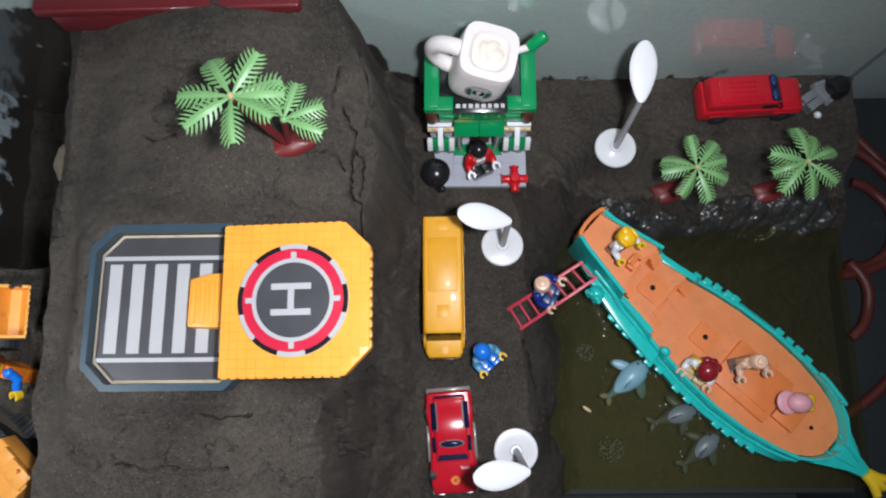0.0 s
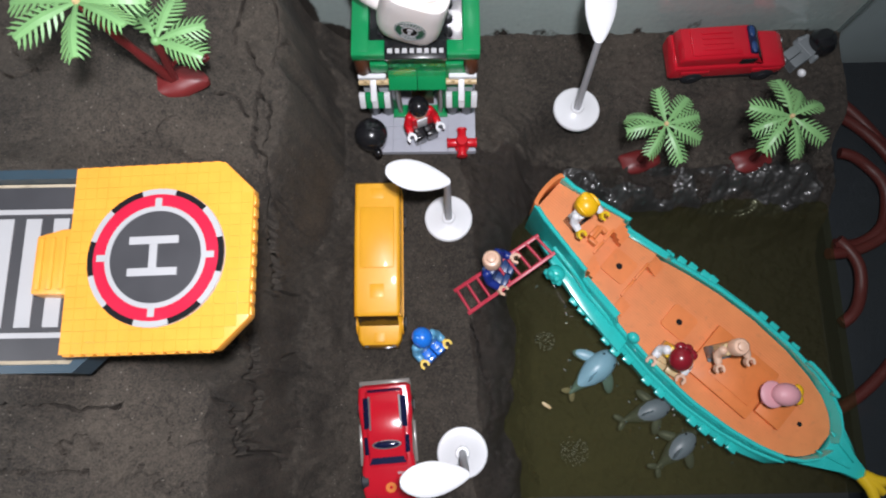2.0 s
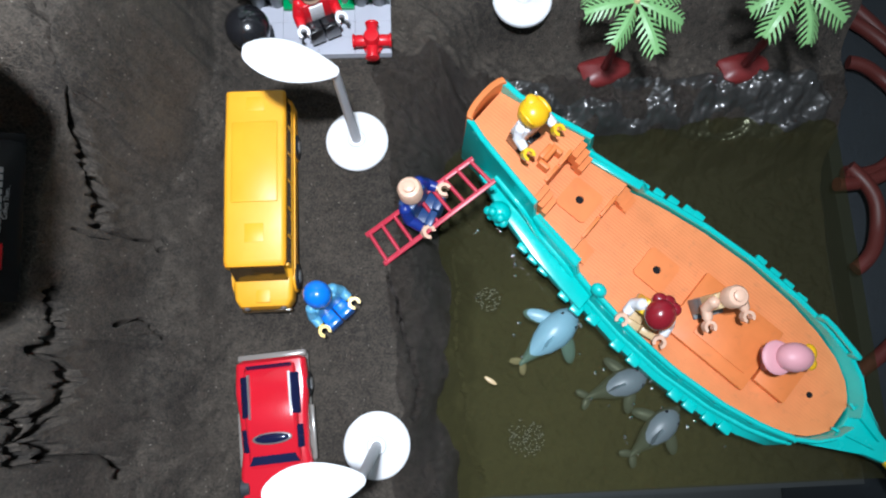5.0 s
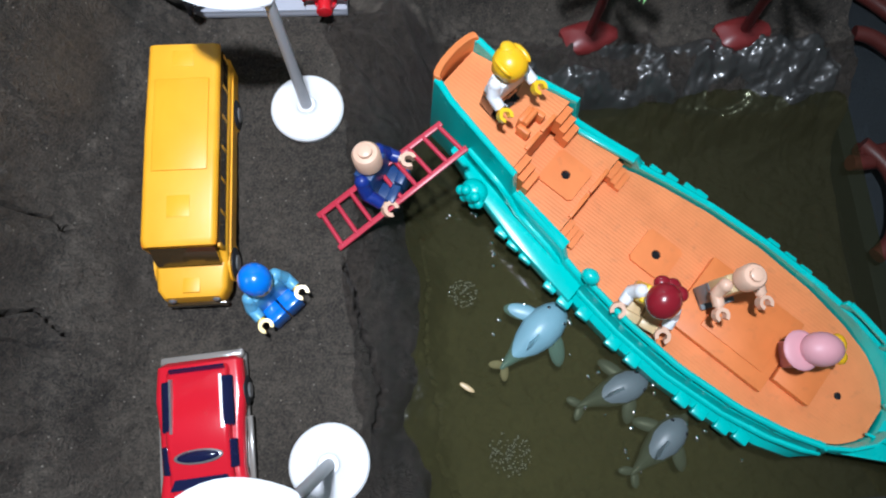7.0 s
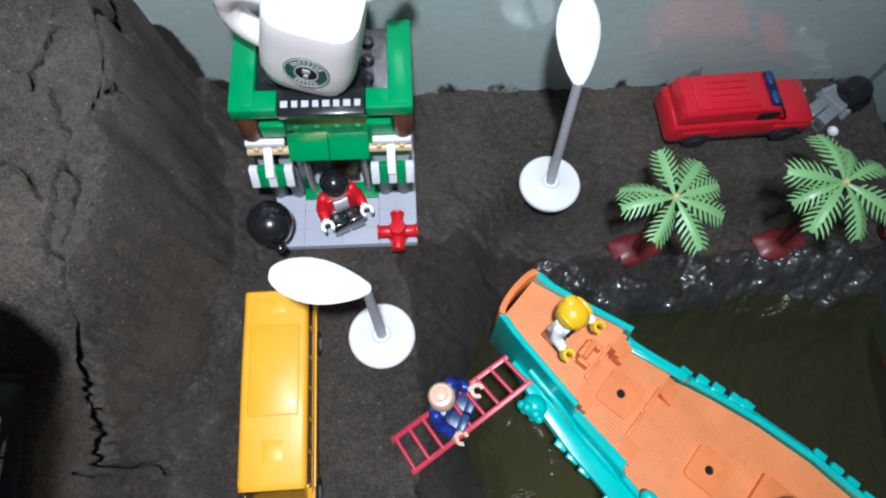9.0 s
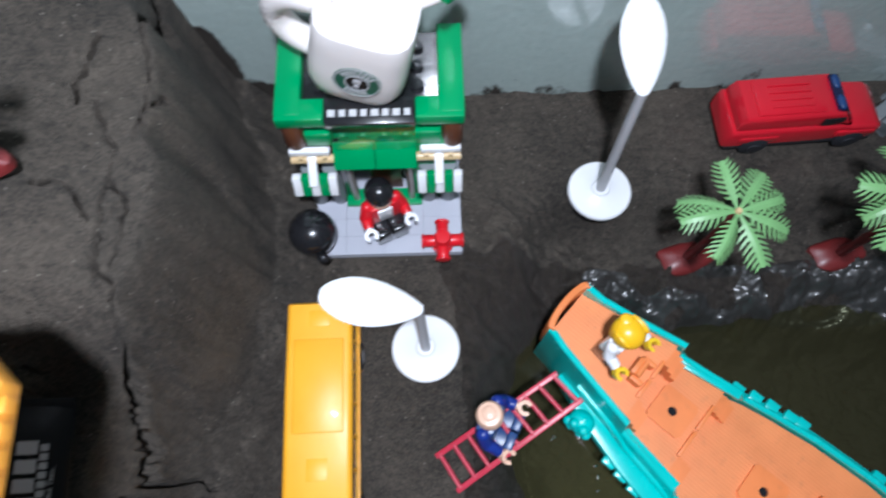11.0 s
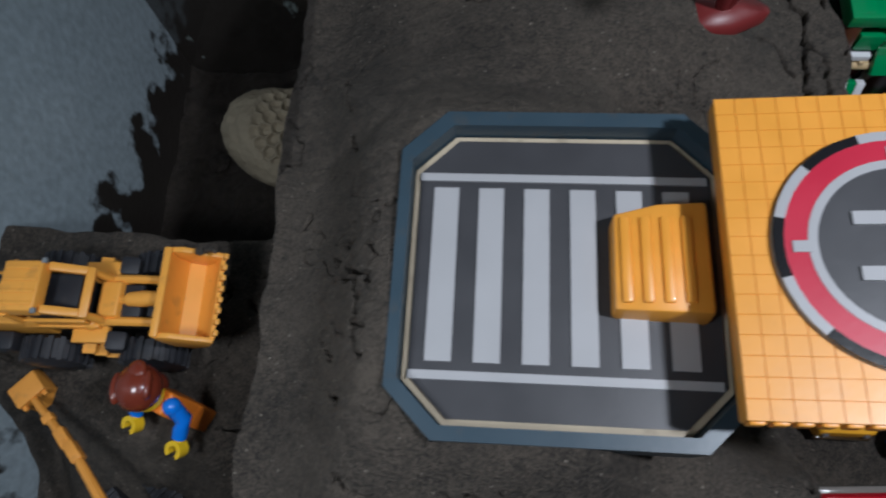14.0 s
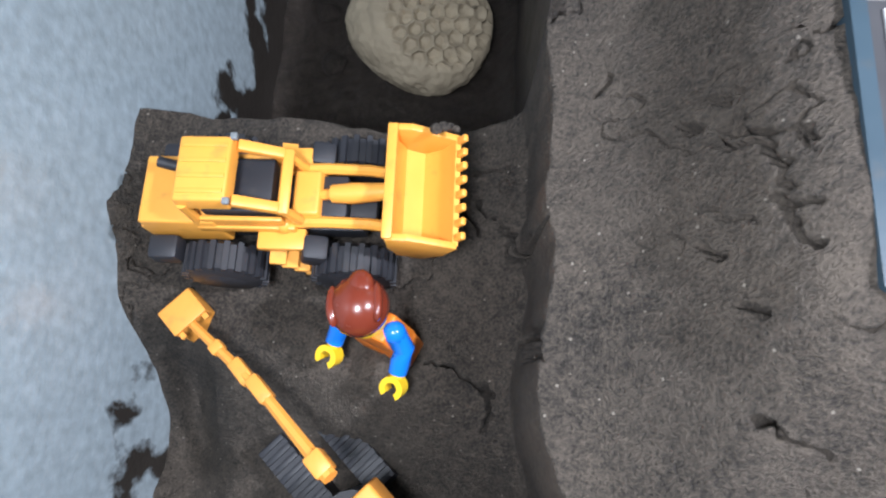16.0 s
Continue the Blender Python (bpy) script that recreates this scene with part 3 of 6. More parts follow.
    # back fringe heaped against the wall
    z = z + 0.002 * smooth(0.2, 0.208, y) * (1 + fractal(x, y, 60, 99, 3))
    return z


def ground_height(x, y):
    return float(height(np.array([float(x)]), np.array([float(y)]))[0])


def make_ground():
    # a closer mesh over the pit and the plateau, where the view comes nearest
    xs = np.concatenate([np.linspace(-0.313, -0.14, 620, endpoint=False), np.linspace(-0.14, 0.284, 860)])
    ys = np.concatenate([np.linspace(-0.07, -0.03, 72, endpoint=False), np.linspace(-0.03, 0.09, 400, endpoint=False), np.linspace(0.09, 0.211, 230)])
    nx, ny = len(xs), len(ys)
    gx, gy = np.meshgrid(xs, ys)
    x, y = gx.ravel(), gy.ravel()
    z = height(x, y)
    gz_y, gz_x = np.gradient(z.reshape(ny, nx), ys, xs)
    nrm = np.stack([-gz_x.ravel(), -gz_y.ravel(), np.ones(x.size)], 1)
    nrm /= np.linalg.norm(nrm, axis=1)[:, None]
    co = np.stack([x, y, z], 1) - nrm * crack_depth(x, y)[:, None]
    i = np.arange(nx * ny).reshape(ny, nx)
    quads = np.stack([i[:-1, :-1], i[:-1, 1:], i[1:, 1:], i[1:, :-1]], -1).reshape(-1, 4)
    me = bpy.data.meshes.new("ground")
    me.vertices.add(len(co))
    me.vertices.foreach_set("co", co.ravel())
    me.loops.add(quads.size)
    me.loops.foreach_set("vertex_index", quads.ravel())
    me.polygons.add(len(quads))
    me.polygons.foreach_set("loop_start", np.arange(0, quads.size, 4))
    me.polygons.foreach_set("use_smooth", np.ones(len(quads), dtype=bool))
    c = co[quads].mean(1)
    w = c[:, 0] + 0.005 * fractal(c[:, 0], c[:, 1], 40, 31, 3)
    wet = ((w > 0.052) & (c[:, 1] < 0.135 + 0.006 * fractal(c[:, 0], c[:, 1], 60, 33, 3))) | ((c[:, 0] < -0.195) & (c[:, 1] > 0.078))
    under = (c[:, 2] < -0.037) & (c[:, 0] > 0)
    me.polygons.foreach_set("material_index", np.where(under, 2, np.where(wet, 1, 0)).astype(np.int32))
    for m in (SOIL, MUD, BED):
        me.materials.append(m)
    me.update()
    me.validate()
    return tagged(new("ground", me), "dark brown packed soil with cracks, a raised plateau, a pit and a muddy bank", "ground", kind="structure")


make_ground()
tagged(build("wall_back", box((-0.0165, 0.213, 0.13), (0.606, 0.008, 0.38)), WALL_BACK), "pale grey-green glossy back panel smeared with soil", "wall", kind="structure")
WALL_OUT = mat("plain_pale_panel", (0.46, 0.5, 0.52), 0.5, scale=14)
tagged(build("wall_outside", box((0.4915, 0.2295, 0.08), (0.405, 0.009, 0.48)), WALL_OUT), "pale grey panel going on behind the tank", "wall", kind="structure")
tagged(build("wall_left", box((-0.3138, 0.07, 0.13), (0.008, 0.283, 0.38)), WALL_LEFT), "pale blue-grey brushed side panel smeared with soil", "wall", kind="structure")
g = build("wall_right", box((0.2865, 0.0705, 0.13), (0.004, 0.28, 0.38)), GLASS)
g.visible_shadow = False
tagged(g, "clear glass tank side", "glass wall", kind="structure")
g = build("wall_front", box((-0.012, -0.0725, 0.13), (0.6, 0.004, 0.38)), GLASS)
g.visible_shadow = False
tagged(g, "clear glass tank front", "glass wall", kind="structure")
tagged(build("trim", rod((0.2835, 0.2085, -0.05), (0.2835, 0.2085, 0.31), 0.0012, seg=10), SILICONE), "dark sealant bead in the glass corner", "sealant", kind="structure")
tagged(build("tank_base", box((-0.015, 0.0705, -0.115), (0.61, 0.29, 0.09)), BLACKOUT), "dark base under the tank", "base", kind="structure")
tagged(build("floor", box((0.18, 0.02, -0.17), (1.02, 0.394, 0.02)), BLACKOUT), "dark floor below the tank", "floor", kind="structure")
tagged(build("floor_outside", box((0.4915, 0.02, -0.105), (0.405, 0.394, 0.1)), CARPET), "dark speckled blue-black mat beside the tank", "mat", kind="structure")
w = new("water", bpy.data.meshes.new("water"))
w.data.from_pydata([(0.06, -0.0665, -0.0358), (0.2825, -0.0665, -0.0358), (0.2825, 0.146, -0.0358), (0.06, 0.146, -0.0358)], [], [(0, 1, 2, 3)])
w.data.materials.append(WATER)
w.visible_shadow = False
tagged(w, "shallow murky olive-green pond water", "water", kind="structure")


# ---- the helipad and its crossing ----
def eight(x0, x1, y0, y1, c):
    return [(x0 + c, y0), (x1 - c, y0), (x1, y0 + c), (x1, y1 - c), (x1 - c, y1), (x0 + c, y1), (x0, y1 - c), (x0, y0 + c)]


def crossing():
    t = thing("crossing_plate", pose(-0.1215, 0.0374, 0.1), "slate-blue toy base plate printed with a zebra crossing", "toy plate")
    out, inn = eight(-0.0348, 0.0395, -0.0368, 0.0378, 0.0102), eight(-0.0322, 0.037, -0.0338, 0.0342, 0.0092)
    rim = loft([[(x, y, z) for x, y in o] for o, z in ((out, 0.028), (out, 0.0404), (inn, 0.0404), (inn, 0.033))], cap=False)
    part("skirt", [rim, prism([(x * 0.993, y * 0.993) for x, y in out], 0.0275, 0.0335)], RAMPGREY, t, "raised slate-blue rim")
    part("support", prism(eight(-0.029, 0.029, -0.031, 0.031, 0.01), -0.006, 0.028), RAMPGREY, t)
    part("border", prism(eight(-0.0318, 0.0366, -0.0334, 0.0338, 0.0091), 0.033, 0.0352), AGED, t, "yellowed white painted border")
    part("printed_surface", prism(eight(-0.0305, 0.0353, -0.0321, 0.0325, 0.0086), 0.0335, 0.0357), ASPHALT, t, "dark grey printed road")
    for y in (-0.0232, 0.0228):
        part("edge_line", box((0.002, y, 0.0359), (0.065, 0.0019, 0.0005)), STRIPE, t)
    for i in range(6):
        part("stripe", box((-0.0243 + 0.01033 * i, -0.0001, 0.0359), (0.0057, 0.0404, 0.0005)), STRIPE, t)


def helipad():
    t = thing("helipad", pose(-0.0583, 0.0383, 0.1562, 0, -4.0, 0.5), "yellow plastic toy helipad with a printed landing circle", "helipad")
    c = 0.0105
    x0, x1, y0, y1 = -0.0318, 0.0318, -0.0323, 0.0323
    part("deck", prism([(x0, y0), (x1 - c, y0), (x1, y0 + c), (x1, y1 - c), (x1 - c, y1), (x0, y1)], -0.0055, 0, 0.0005), YELLOW, t)
    cell = 0.0636 / 16
    bumps = []
    for i in range(16):
        for j in range(17):
            x, y = x0 + cell * (i + 0.5), y0 + 0.0646 / 17 * (j + 0.5)
            if x + abs(y) > x1 + y1 - c - 0.002 or math.hypot(x, y) < 0.0205:
                continue
            bumps.append(taper((x, y, 0.0001), (cell * 0.985, cell * 0.94, 0.00014), (0.97, 0.97)))
    tagged(part("tile_grid", bumps, YELLOW, t), kind="stuff")
    rim = []
    for i in range(16):
        for y in (y0, y1):
            if x0 + cell * (i + 0.5) < x1 - c:
                rim.append(box((x0 + cell * (i + 0.5), y, -0.0026), (cell * 0.7, 0.0012, 0.0036), bev=0.0003))
    for j in range(10):
        rim.append(box((x1, y0 + c + 0.0021 + 0.0042 * j, -0.0026), (0.0012, 0.003, 0.0036), bev=0.0003))
    tagged(part("rim_teeth", rim, YELLOW, t), kind="stuff")
    pr = part("print_backing", rod((0, 0, -0.0008), (0, 0, 0.0008), 0.0233, seg=64), STRIPE, t)
    pr.matrix_basis = pose(-0.0006, -0.0006, 0) @ Matrix.Diagonal((1.02, 1.02, 1, 1))
    part("landing_disc", rod((0.0, 0, -0.001), (0, 0, 0.0011), 0.0165, seg=48), ASPHALT, pr, "dark grey printed disc")
    part("inner_ring", ringflat(0.0155, 0.0172, 0, 0.0014), STRIPE, pr)
    part("red_ring", ringflat(0.0172, 0.0213, 0, 0.0013, seg=64), PADRED, pr, "red printed ring")
    for i in range(12):
        part("ring_block", ringflat(0.0213, 0.0232, 0, 0.0014, 15 + 30 * i, 45 + 30 * i), (STRIPE, BLACK)[i % 2], pr)
    for a in (0, 90, 180, 270):
        ca, sa = math.cos(radians(a)), math.sin(radians(a))
        part("tick", box((0.0182 * ca, 0.0182 * sa, 0.0011), (0.0034, 0.0022, 0.001), (0, 0, a)), STRIPE, pr)
    for y in (-0.0053, 0.0053):
        part("letter_bar", box((-0.0007, y + 0.0002, 0.0012), (0.0167, 0.0026, 0.0009)), STRIPE, pr)
    part("letter_bar", box((-0.0007, 0.0002, 0.0012), (0.0026, 0.0082, 0.0009)), STRIPE, pr)
    hook = [(-0.0318, -0.0112), (-0.0318, 0.0146), (-0.0425, 0.0142), (-0.0522, 0.0118), (-0.0525, -0.0104)]
    part("ramp_hook", prism(hook, -0.0252, -0.0105, 0.001, 0.96), YELLOW, t, "yellow moulded clip over the crossing")
    for i in range(4):
        part("hook_groove", box((-0.0495 + 0.0042 * i, 0.0011, -0.0105), (0.0022, 0.019, 0.0016), bev=0.0005), YELLOW, t)
    part("pedestal", taper((-0.02, 0.0, -0.031), (0.014, 0.03, 0.052), (0.9, 0.9)), YELLOW, t)


crossing()
helipad()


# ---- foil packet under the pad ----
def packet():
    t = thing("foil_packet", pose(-0.067, 0.0408, 0.0855, 0, 19, 2), "glossy black foil packet with grey print and a red badge", "packet")
    secs = []
    for i in range(15):
        k = i / 14 * 2 - 1
        h = 0.0002 + 0.0038 * (1 - abs(k) ** 3)
        secs.append([(0.013 * math.cos(a) * (1.0 if abs(math.cos(a)) < 0.9 else 1.02), 0.0245 * k, h * math.sin(a)) for a in np.linspace(0, 2 * math.pi, 16, endpoint=False)])
    body = part("pouch", loft(secs), FOIL, t)
    part("seal", box((0, 0.0245, 0), (0.026, 0.004, 0.0005), bev=0.0002), FOIL, t)
    part("seal", box((0, -0.0245, 0), (0.026, 0.004, 0.0005), bev=0.0002), FOIL, t)
    for k in range(5):
        part("print_bar", box((0.0035, -0.0055 + 0.0047 * k, 0.0041), (0.0048, 0.0034, 0.0002), (0, 3, 0)), PRINT, t)
    for k in range(9):
        part("print_bar", box((0.0074, -0.0052 + 0.0023 * k, 0.0037), (0.0019, 0.0017, 0.0002), (0, 8, 0)), PRINT, t)
    word("Collect Them All", 0.0019, 0.0001, pose(0.0095, 0.004, 0.0033, 0, 12, 90), PRINT, t)
    part("badge", box((0.0055, -0.0135, 0.0036), (0.0072, 0.0078, 0.0006), (0, 6, 0)), REDPL, t, "small red badge")
    part("badge_mark", [box((0.0055, -0.0135 + 0.0016 * i, 0.004), (0.0045, 0.0007, 0.0003), (0, 6, 25 * (-1) ** i)) for i in (-1, 0, 1)], TAN, t)


packet()


# ---- the kiosk on the road ----
def kiosk():
    gx, gy = 0.0245, 0.1645
    t = thing("kiosk", pose(gx, gy, ground_height(0.02, 0.14) - 0.0005, 0, 0, -0.5), "green and white toy brick coffee kiosk on a grey base plate", "toy kiosk")
    part("base_plate", box((0, 0, 0.0014), (0.065, 0.064, 0.0028), bev=0.0003), GREYPL, t, "light grey base plate")
    for i in range(4):
        for j in range(3):
            part("tile", box((-0.0244 + 0.01625 * i, -0.0279 + 0.0081 * j, 0.0034), (0.01618, 0.00806, 0.0018), bev=0.0001, seg=1), GREYPL, t)
    part("door_mat", box((0, -0.0065, 0.0052), (0.032, 0.0075, 0.0022), bev=0.0003), GREEN, t)
    part("door", box((0.0015, 0.0, 0.02), (0.013, 0.0025, 0.033), bev=0.0006), BROWN, t, "brown door panel")
    for s in (-1, 1):
        part("side_wall", box((s * 0.0215, 0.0115, 0.027), (0.017, 0.034, 0.05), bev=0.0004), (GREEN if s > 0 else BLACK), t)
        part("upper_band", box((s * 0.0198, -0.0035, 0.0548), (0.0092, 0.004, 0.0085), bev=0.0004), GREEN, t)
        part("white_plate", box((s * 0.0242, -0.0035, 0.0487), (0.0148, 0.0085, 0.003), bev=0.0003), WHITE, t)
        part("corner_post", rod((s * 0.0286, -0.0035, 0.0502), (s * 0.0286, -0.0015, 0.0638), 0.004, bev=0.001), BROWN, t, "brown round post")
        part("beam", rod((s * 0.0151, -0.0072, 0.0443), (s * 0.0317, -0.0072, 0.0443), 0.0018), TAN, t, "tan round bar")
        part("beam_back", box((s * 0.0234, -0.0035, 0.0457), (0.016, 0.003, 0.002), bev=0.0003), TAN, t)
        for k in (-1, 1):
            part("beam_clip", box((s * 0.0234 + k * 0.0045, -0.006, 0.046), (0.002, 0.0052, 0.003), bev=0.0004), TAN, t)
        for k in range(5):
            part("awning_stripe", box((s * 0.0237 + (k - 2) * 0.0034, -0.0142, 0.0365), (0.0033, 0.0032, 0.0095), (-22, 0, 0), bev=0.0004), (WHITE, GREEN)[k % 2], t)
        part("awning_arm", box((s * 0.0237 - 0.0002, -0.0112, 0.0422), (0.0033, 0.012, 0.0026), (38, 0, 0), bev=0.0004), WHITE, t)
        for k in (-1, 1):
            part("round_column", rod((s * 0.0232 + k * 0.0042, -0.0055, 0.0028), (s * 0.0232 + k * 0.0042, -0.0055, 0.034), 0.0033, bev=0.0005), DULLGREY, t, "grey round column")
        part("tap", [rod((s * 0.0118, -0.0065, 0.006), (s * 0.0118, -0.0065, 0.036), 0.0016), ball((s * 0.0118, -0.0065, 0.037), 0.0022)], TRANSGREY, t)
        part("awning_panel", box((s * 0.0077, -0.0082, 0.0482), (0.0152, 0.0108, 0.0026), (50, 0, 0), bev=0.0003), GREEN, t)
        part("roof_side", box((s * 0.0283, 0.0143, 0.0666), (0.0088, 0.036, 0.0072), bev=0.0005), GREEN, t)
        part("roof_front", box((s * 0.0242, -0.0015, 0.0672), (0.0168, 0.0085, 0.0055), bev=0.0005), GREEN, t)
    part("header_wall", box((0, 0.0085, 0.05), (0.026, 0.015, 0.026)), BLACK, t)
    part("inner_wall", box((0, -0.0006, 0.0545), (0.031, 0.0025, 0.012), (-24, 0, 0)), GREEN, t)
    for i in range(4):
        part("stud", rod((-0.0117 + 0.0078 * i, -0.0018, 0.0532), (-0.0117 + 0.0078 * i, -0.0034, 0.0525), 0.0024, bev=0.0004), GREEN, t)
    win = part("window", box((0, -0.0048, 0.0555), (0.0312, 0.0014, 0.013), (-24, 0, 0), bev=0.0004), CLEARPL, t, "clear plastic window panel")
    win.visible_shadow = False
    part("roof", box((0, 0.0155, 0.0643), (0.0475, 0.0305, 0.005)), BLACK, t, "black studded roof")
    for i in range(5):
        for j in range(3):
            part("stud", rod((-0.0175 + 0.0085 * i, 0.0085 + 0.008 * j, 0.0668), (-0.0175 + 0.0085 * i, 0.0085 + 0.008 * j, 0.0684), 0.0024, bev=0.0003), BLACK, t)
    sign = part("sign", box((0, -0.0022, 0.0678), (0.0312, 0.0095, 0.005), (12, 0, 0), bev=0.0004), BLACK, t, "black sign with light lettering bars")
    for i in range(8):
        part("lettering", box((-0.0129 + 0.0037 * i, -0.0036, 0.0703), ((0.0026, 0.0022)[i % 2], 0.0025, 0.0004), (12, 0, 0), bev=0.0001, seg=1), PRINT, sign)


def rounded_square(h, z, cx=0.0, cy=0.0, n=36, p=3.6):
    out = []
    for i in range(n):
        a = 2 * math.pi * i / n
        c, s = math.cos(a), math.sin(a)
        r = h / (abs(c) ** p + abs(s) ** p) ** (1 / p)
        out.append((cx + r * c, cy + r * s, z))
    return out


def mug():
    t = thing("coffee_mug", pose(0.0205, 0.179, 0.0674, 4, 12, -11), "oversized white toy coffee mug with a round green badge", "toy mug")
    body = [rounded_square(h, z, p=p) for h, z, p in ((0.0085, 0.0, 3.0), (0.0122, 0.0035, 3.2), (0.0152, 0.009, 3.8), (0.0165, 0.016, 4.2), (0.0163, 0.025, 4.4), (0.0158, 0.035, 4.4), (0.0155, 0.0415, 4.4), (0.0151, 0.0432, 4.2))]
    inner = [rounded_square(0.0108, 0.0432, p=3.2), rounded_square(0.01, 0.0412, p=3.0), rounded_square(0.0085, 0.0395, p=2.6)]
    part("cup", loft(body + inner), MUGWHITE, t)
    part("foam", ball((0.001, 0, 0.0392), 0.0092, (1, 1, 0.28)), CREAM, t, "cream-coloured foam")
    part("foam_swirl", [ball((0.0035 * math.cos(k * 1.3), 0.0035 * math.sin(k * 1.3), 0.0414), 0.0042 - 0.0005 * k, (1.3, 0.9, 0.45), (0, 0, 50 * k), 12, 8) for k in range(4)], CREAM, t)
    pts = [(-0.0125 - 0.0165 * math.sin(a) ** 0.8, 0.002 * math.sin(a), 0.025 + 0.0125 * math.cos(a)) for a in np.linspace(0, math.pi, 14)]
    part("handle", tube(pts, 0.0046, 12), MUGWHITE, t)
    m = pose(0.001, -0.0161, 0.0245, 86, 0, 0) @ Matrix.Diagonal((1.2, 1.2, 1, 1))
    pieces = [("badge_rim", ringflat(0.0058, 0.0062, 0, 0.0007), STRIPE), ("badge", rod((0, 0, -0.0012), (0, 0, 0.0005), 0.0064, seg=32), DARKGREEN), ("badge_ring", ringflat(0.003, 0.0034, 0, 0.0008), STRIPE), ("badge_centre", rod((0, 0, 0), (0, 0, 0.0006), 0.0031, seg=20), BLACK)]
    for a in list(range(40, 150, 15)) + list(range(235, 315, 14)):
        pieces.append(("badge_mark", box((0.0046 * math.cos(radians(a)), 0.0046 * math.sin(radians(a)), 0.0006), (0.0007, 0.0013, 0.0004), (0, 0, a - 90)), STRIPE))
    pieces.append(("badge_figure", [box((0, 0.0009, 0.0007), (0.0022, 0.0018, 0.0005), bev=0.0003), box((0, -0.0013, 0.0007), (0.0014, 0.0016, 0.0005), bev=0.0003)], STRIPE))
    for name, bms, mt in pieces:
        for bm in bms if isinstance(bms, list) else [bms]:
            bmesh.ops.transform(bm, matrix=m, verts=bm.verts)
        part(name, bms, mt, t)
    stick = part("stirrer", rod((0.0105, 0.004, 0.038), (0.0205, 0.0075, 0.0452), 0.0019), MUGWHITE, t)
    part("stirrer_cap", rod((0.02, 0.007, 0.0445), (0.0258, 0.0128, 0.0525), 0.0034, bev=0.0012), GREEN, stick, "green stirrer cap")


kiosk()
mug()


def grill():
    z = ground_height(0.0, 0.136)
    t = thing("kettle_grill", pose(-0.0031, 0.1365, z + 0.003, 0, 0, 0), "round glossy black toy kettle on the base plate", "toy grill")
    part("bowl", spun([(0, 0.006), (0.005, 0.007), (0.0082, 0.011), (0.0092, 0.0155), (0.0094, 0.0175), (0.0085, 0.0208), (0.0055, 0.0238), (0.002, 0.0248), (0, 0.025)], 32), BLACK, t)
    part("lid_knob", rod((0, 0, 0.0245), (0, 0, 0.0265), 0.0014), BLACK, t)
    part("handle", ball((0.004, -0.0098, 0.0135), 0.0024), BLACK, t)
    for a in (30, 150, 270):
        part("leg", rod((0.004 * math.cos(radians(a)), 0.004 * math.sin(radians(a)), 0.008), (0.0055 * math.cos(radians(a)), 0.0055 * math.sin(radians(a)), 0), 0.0011), BLACK, t)


def hydrant():
    t = thing("fire_hydrant", pose(0.0485, 0.1355, ground_height(0.045, 0.136) + 0.004), "small bright red toy fire hydrant", "hydrant")
    part("barrel", spun([(0, 0), (0.0045, 0), (0.0045, 0.0018), (0.0036, 0.0022), (0.0036, 0.0095), (0.003, 0.0108), (0, 0.0112)], 20), REDPL, t)
    for a in (0, 90, 180, 270):
        c, s = math.cos(radians(a)), math.sin(radians(a))
        part("nozzle", [rod((0, 0, 0.0055), (0.0075 * c, 0.0075 * s, 0.0055), 0.0026, bev=0.0004), rod((0.0075 * c, 0.0075 * s, 0.0055), (0.0086 * c, 0.0086 * s, 0.0055), 0.0031, bev=0.0004)], REDPL, t)


grill()
hydrant()


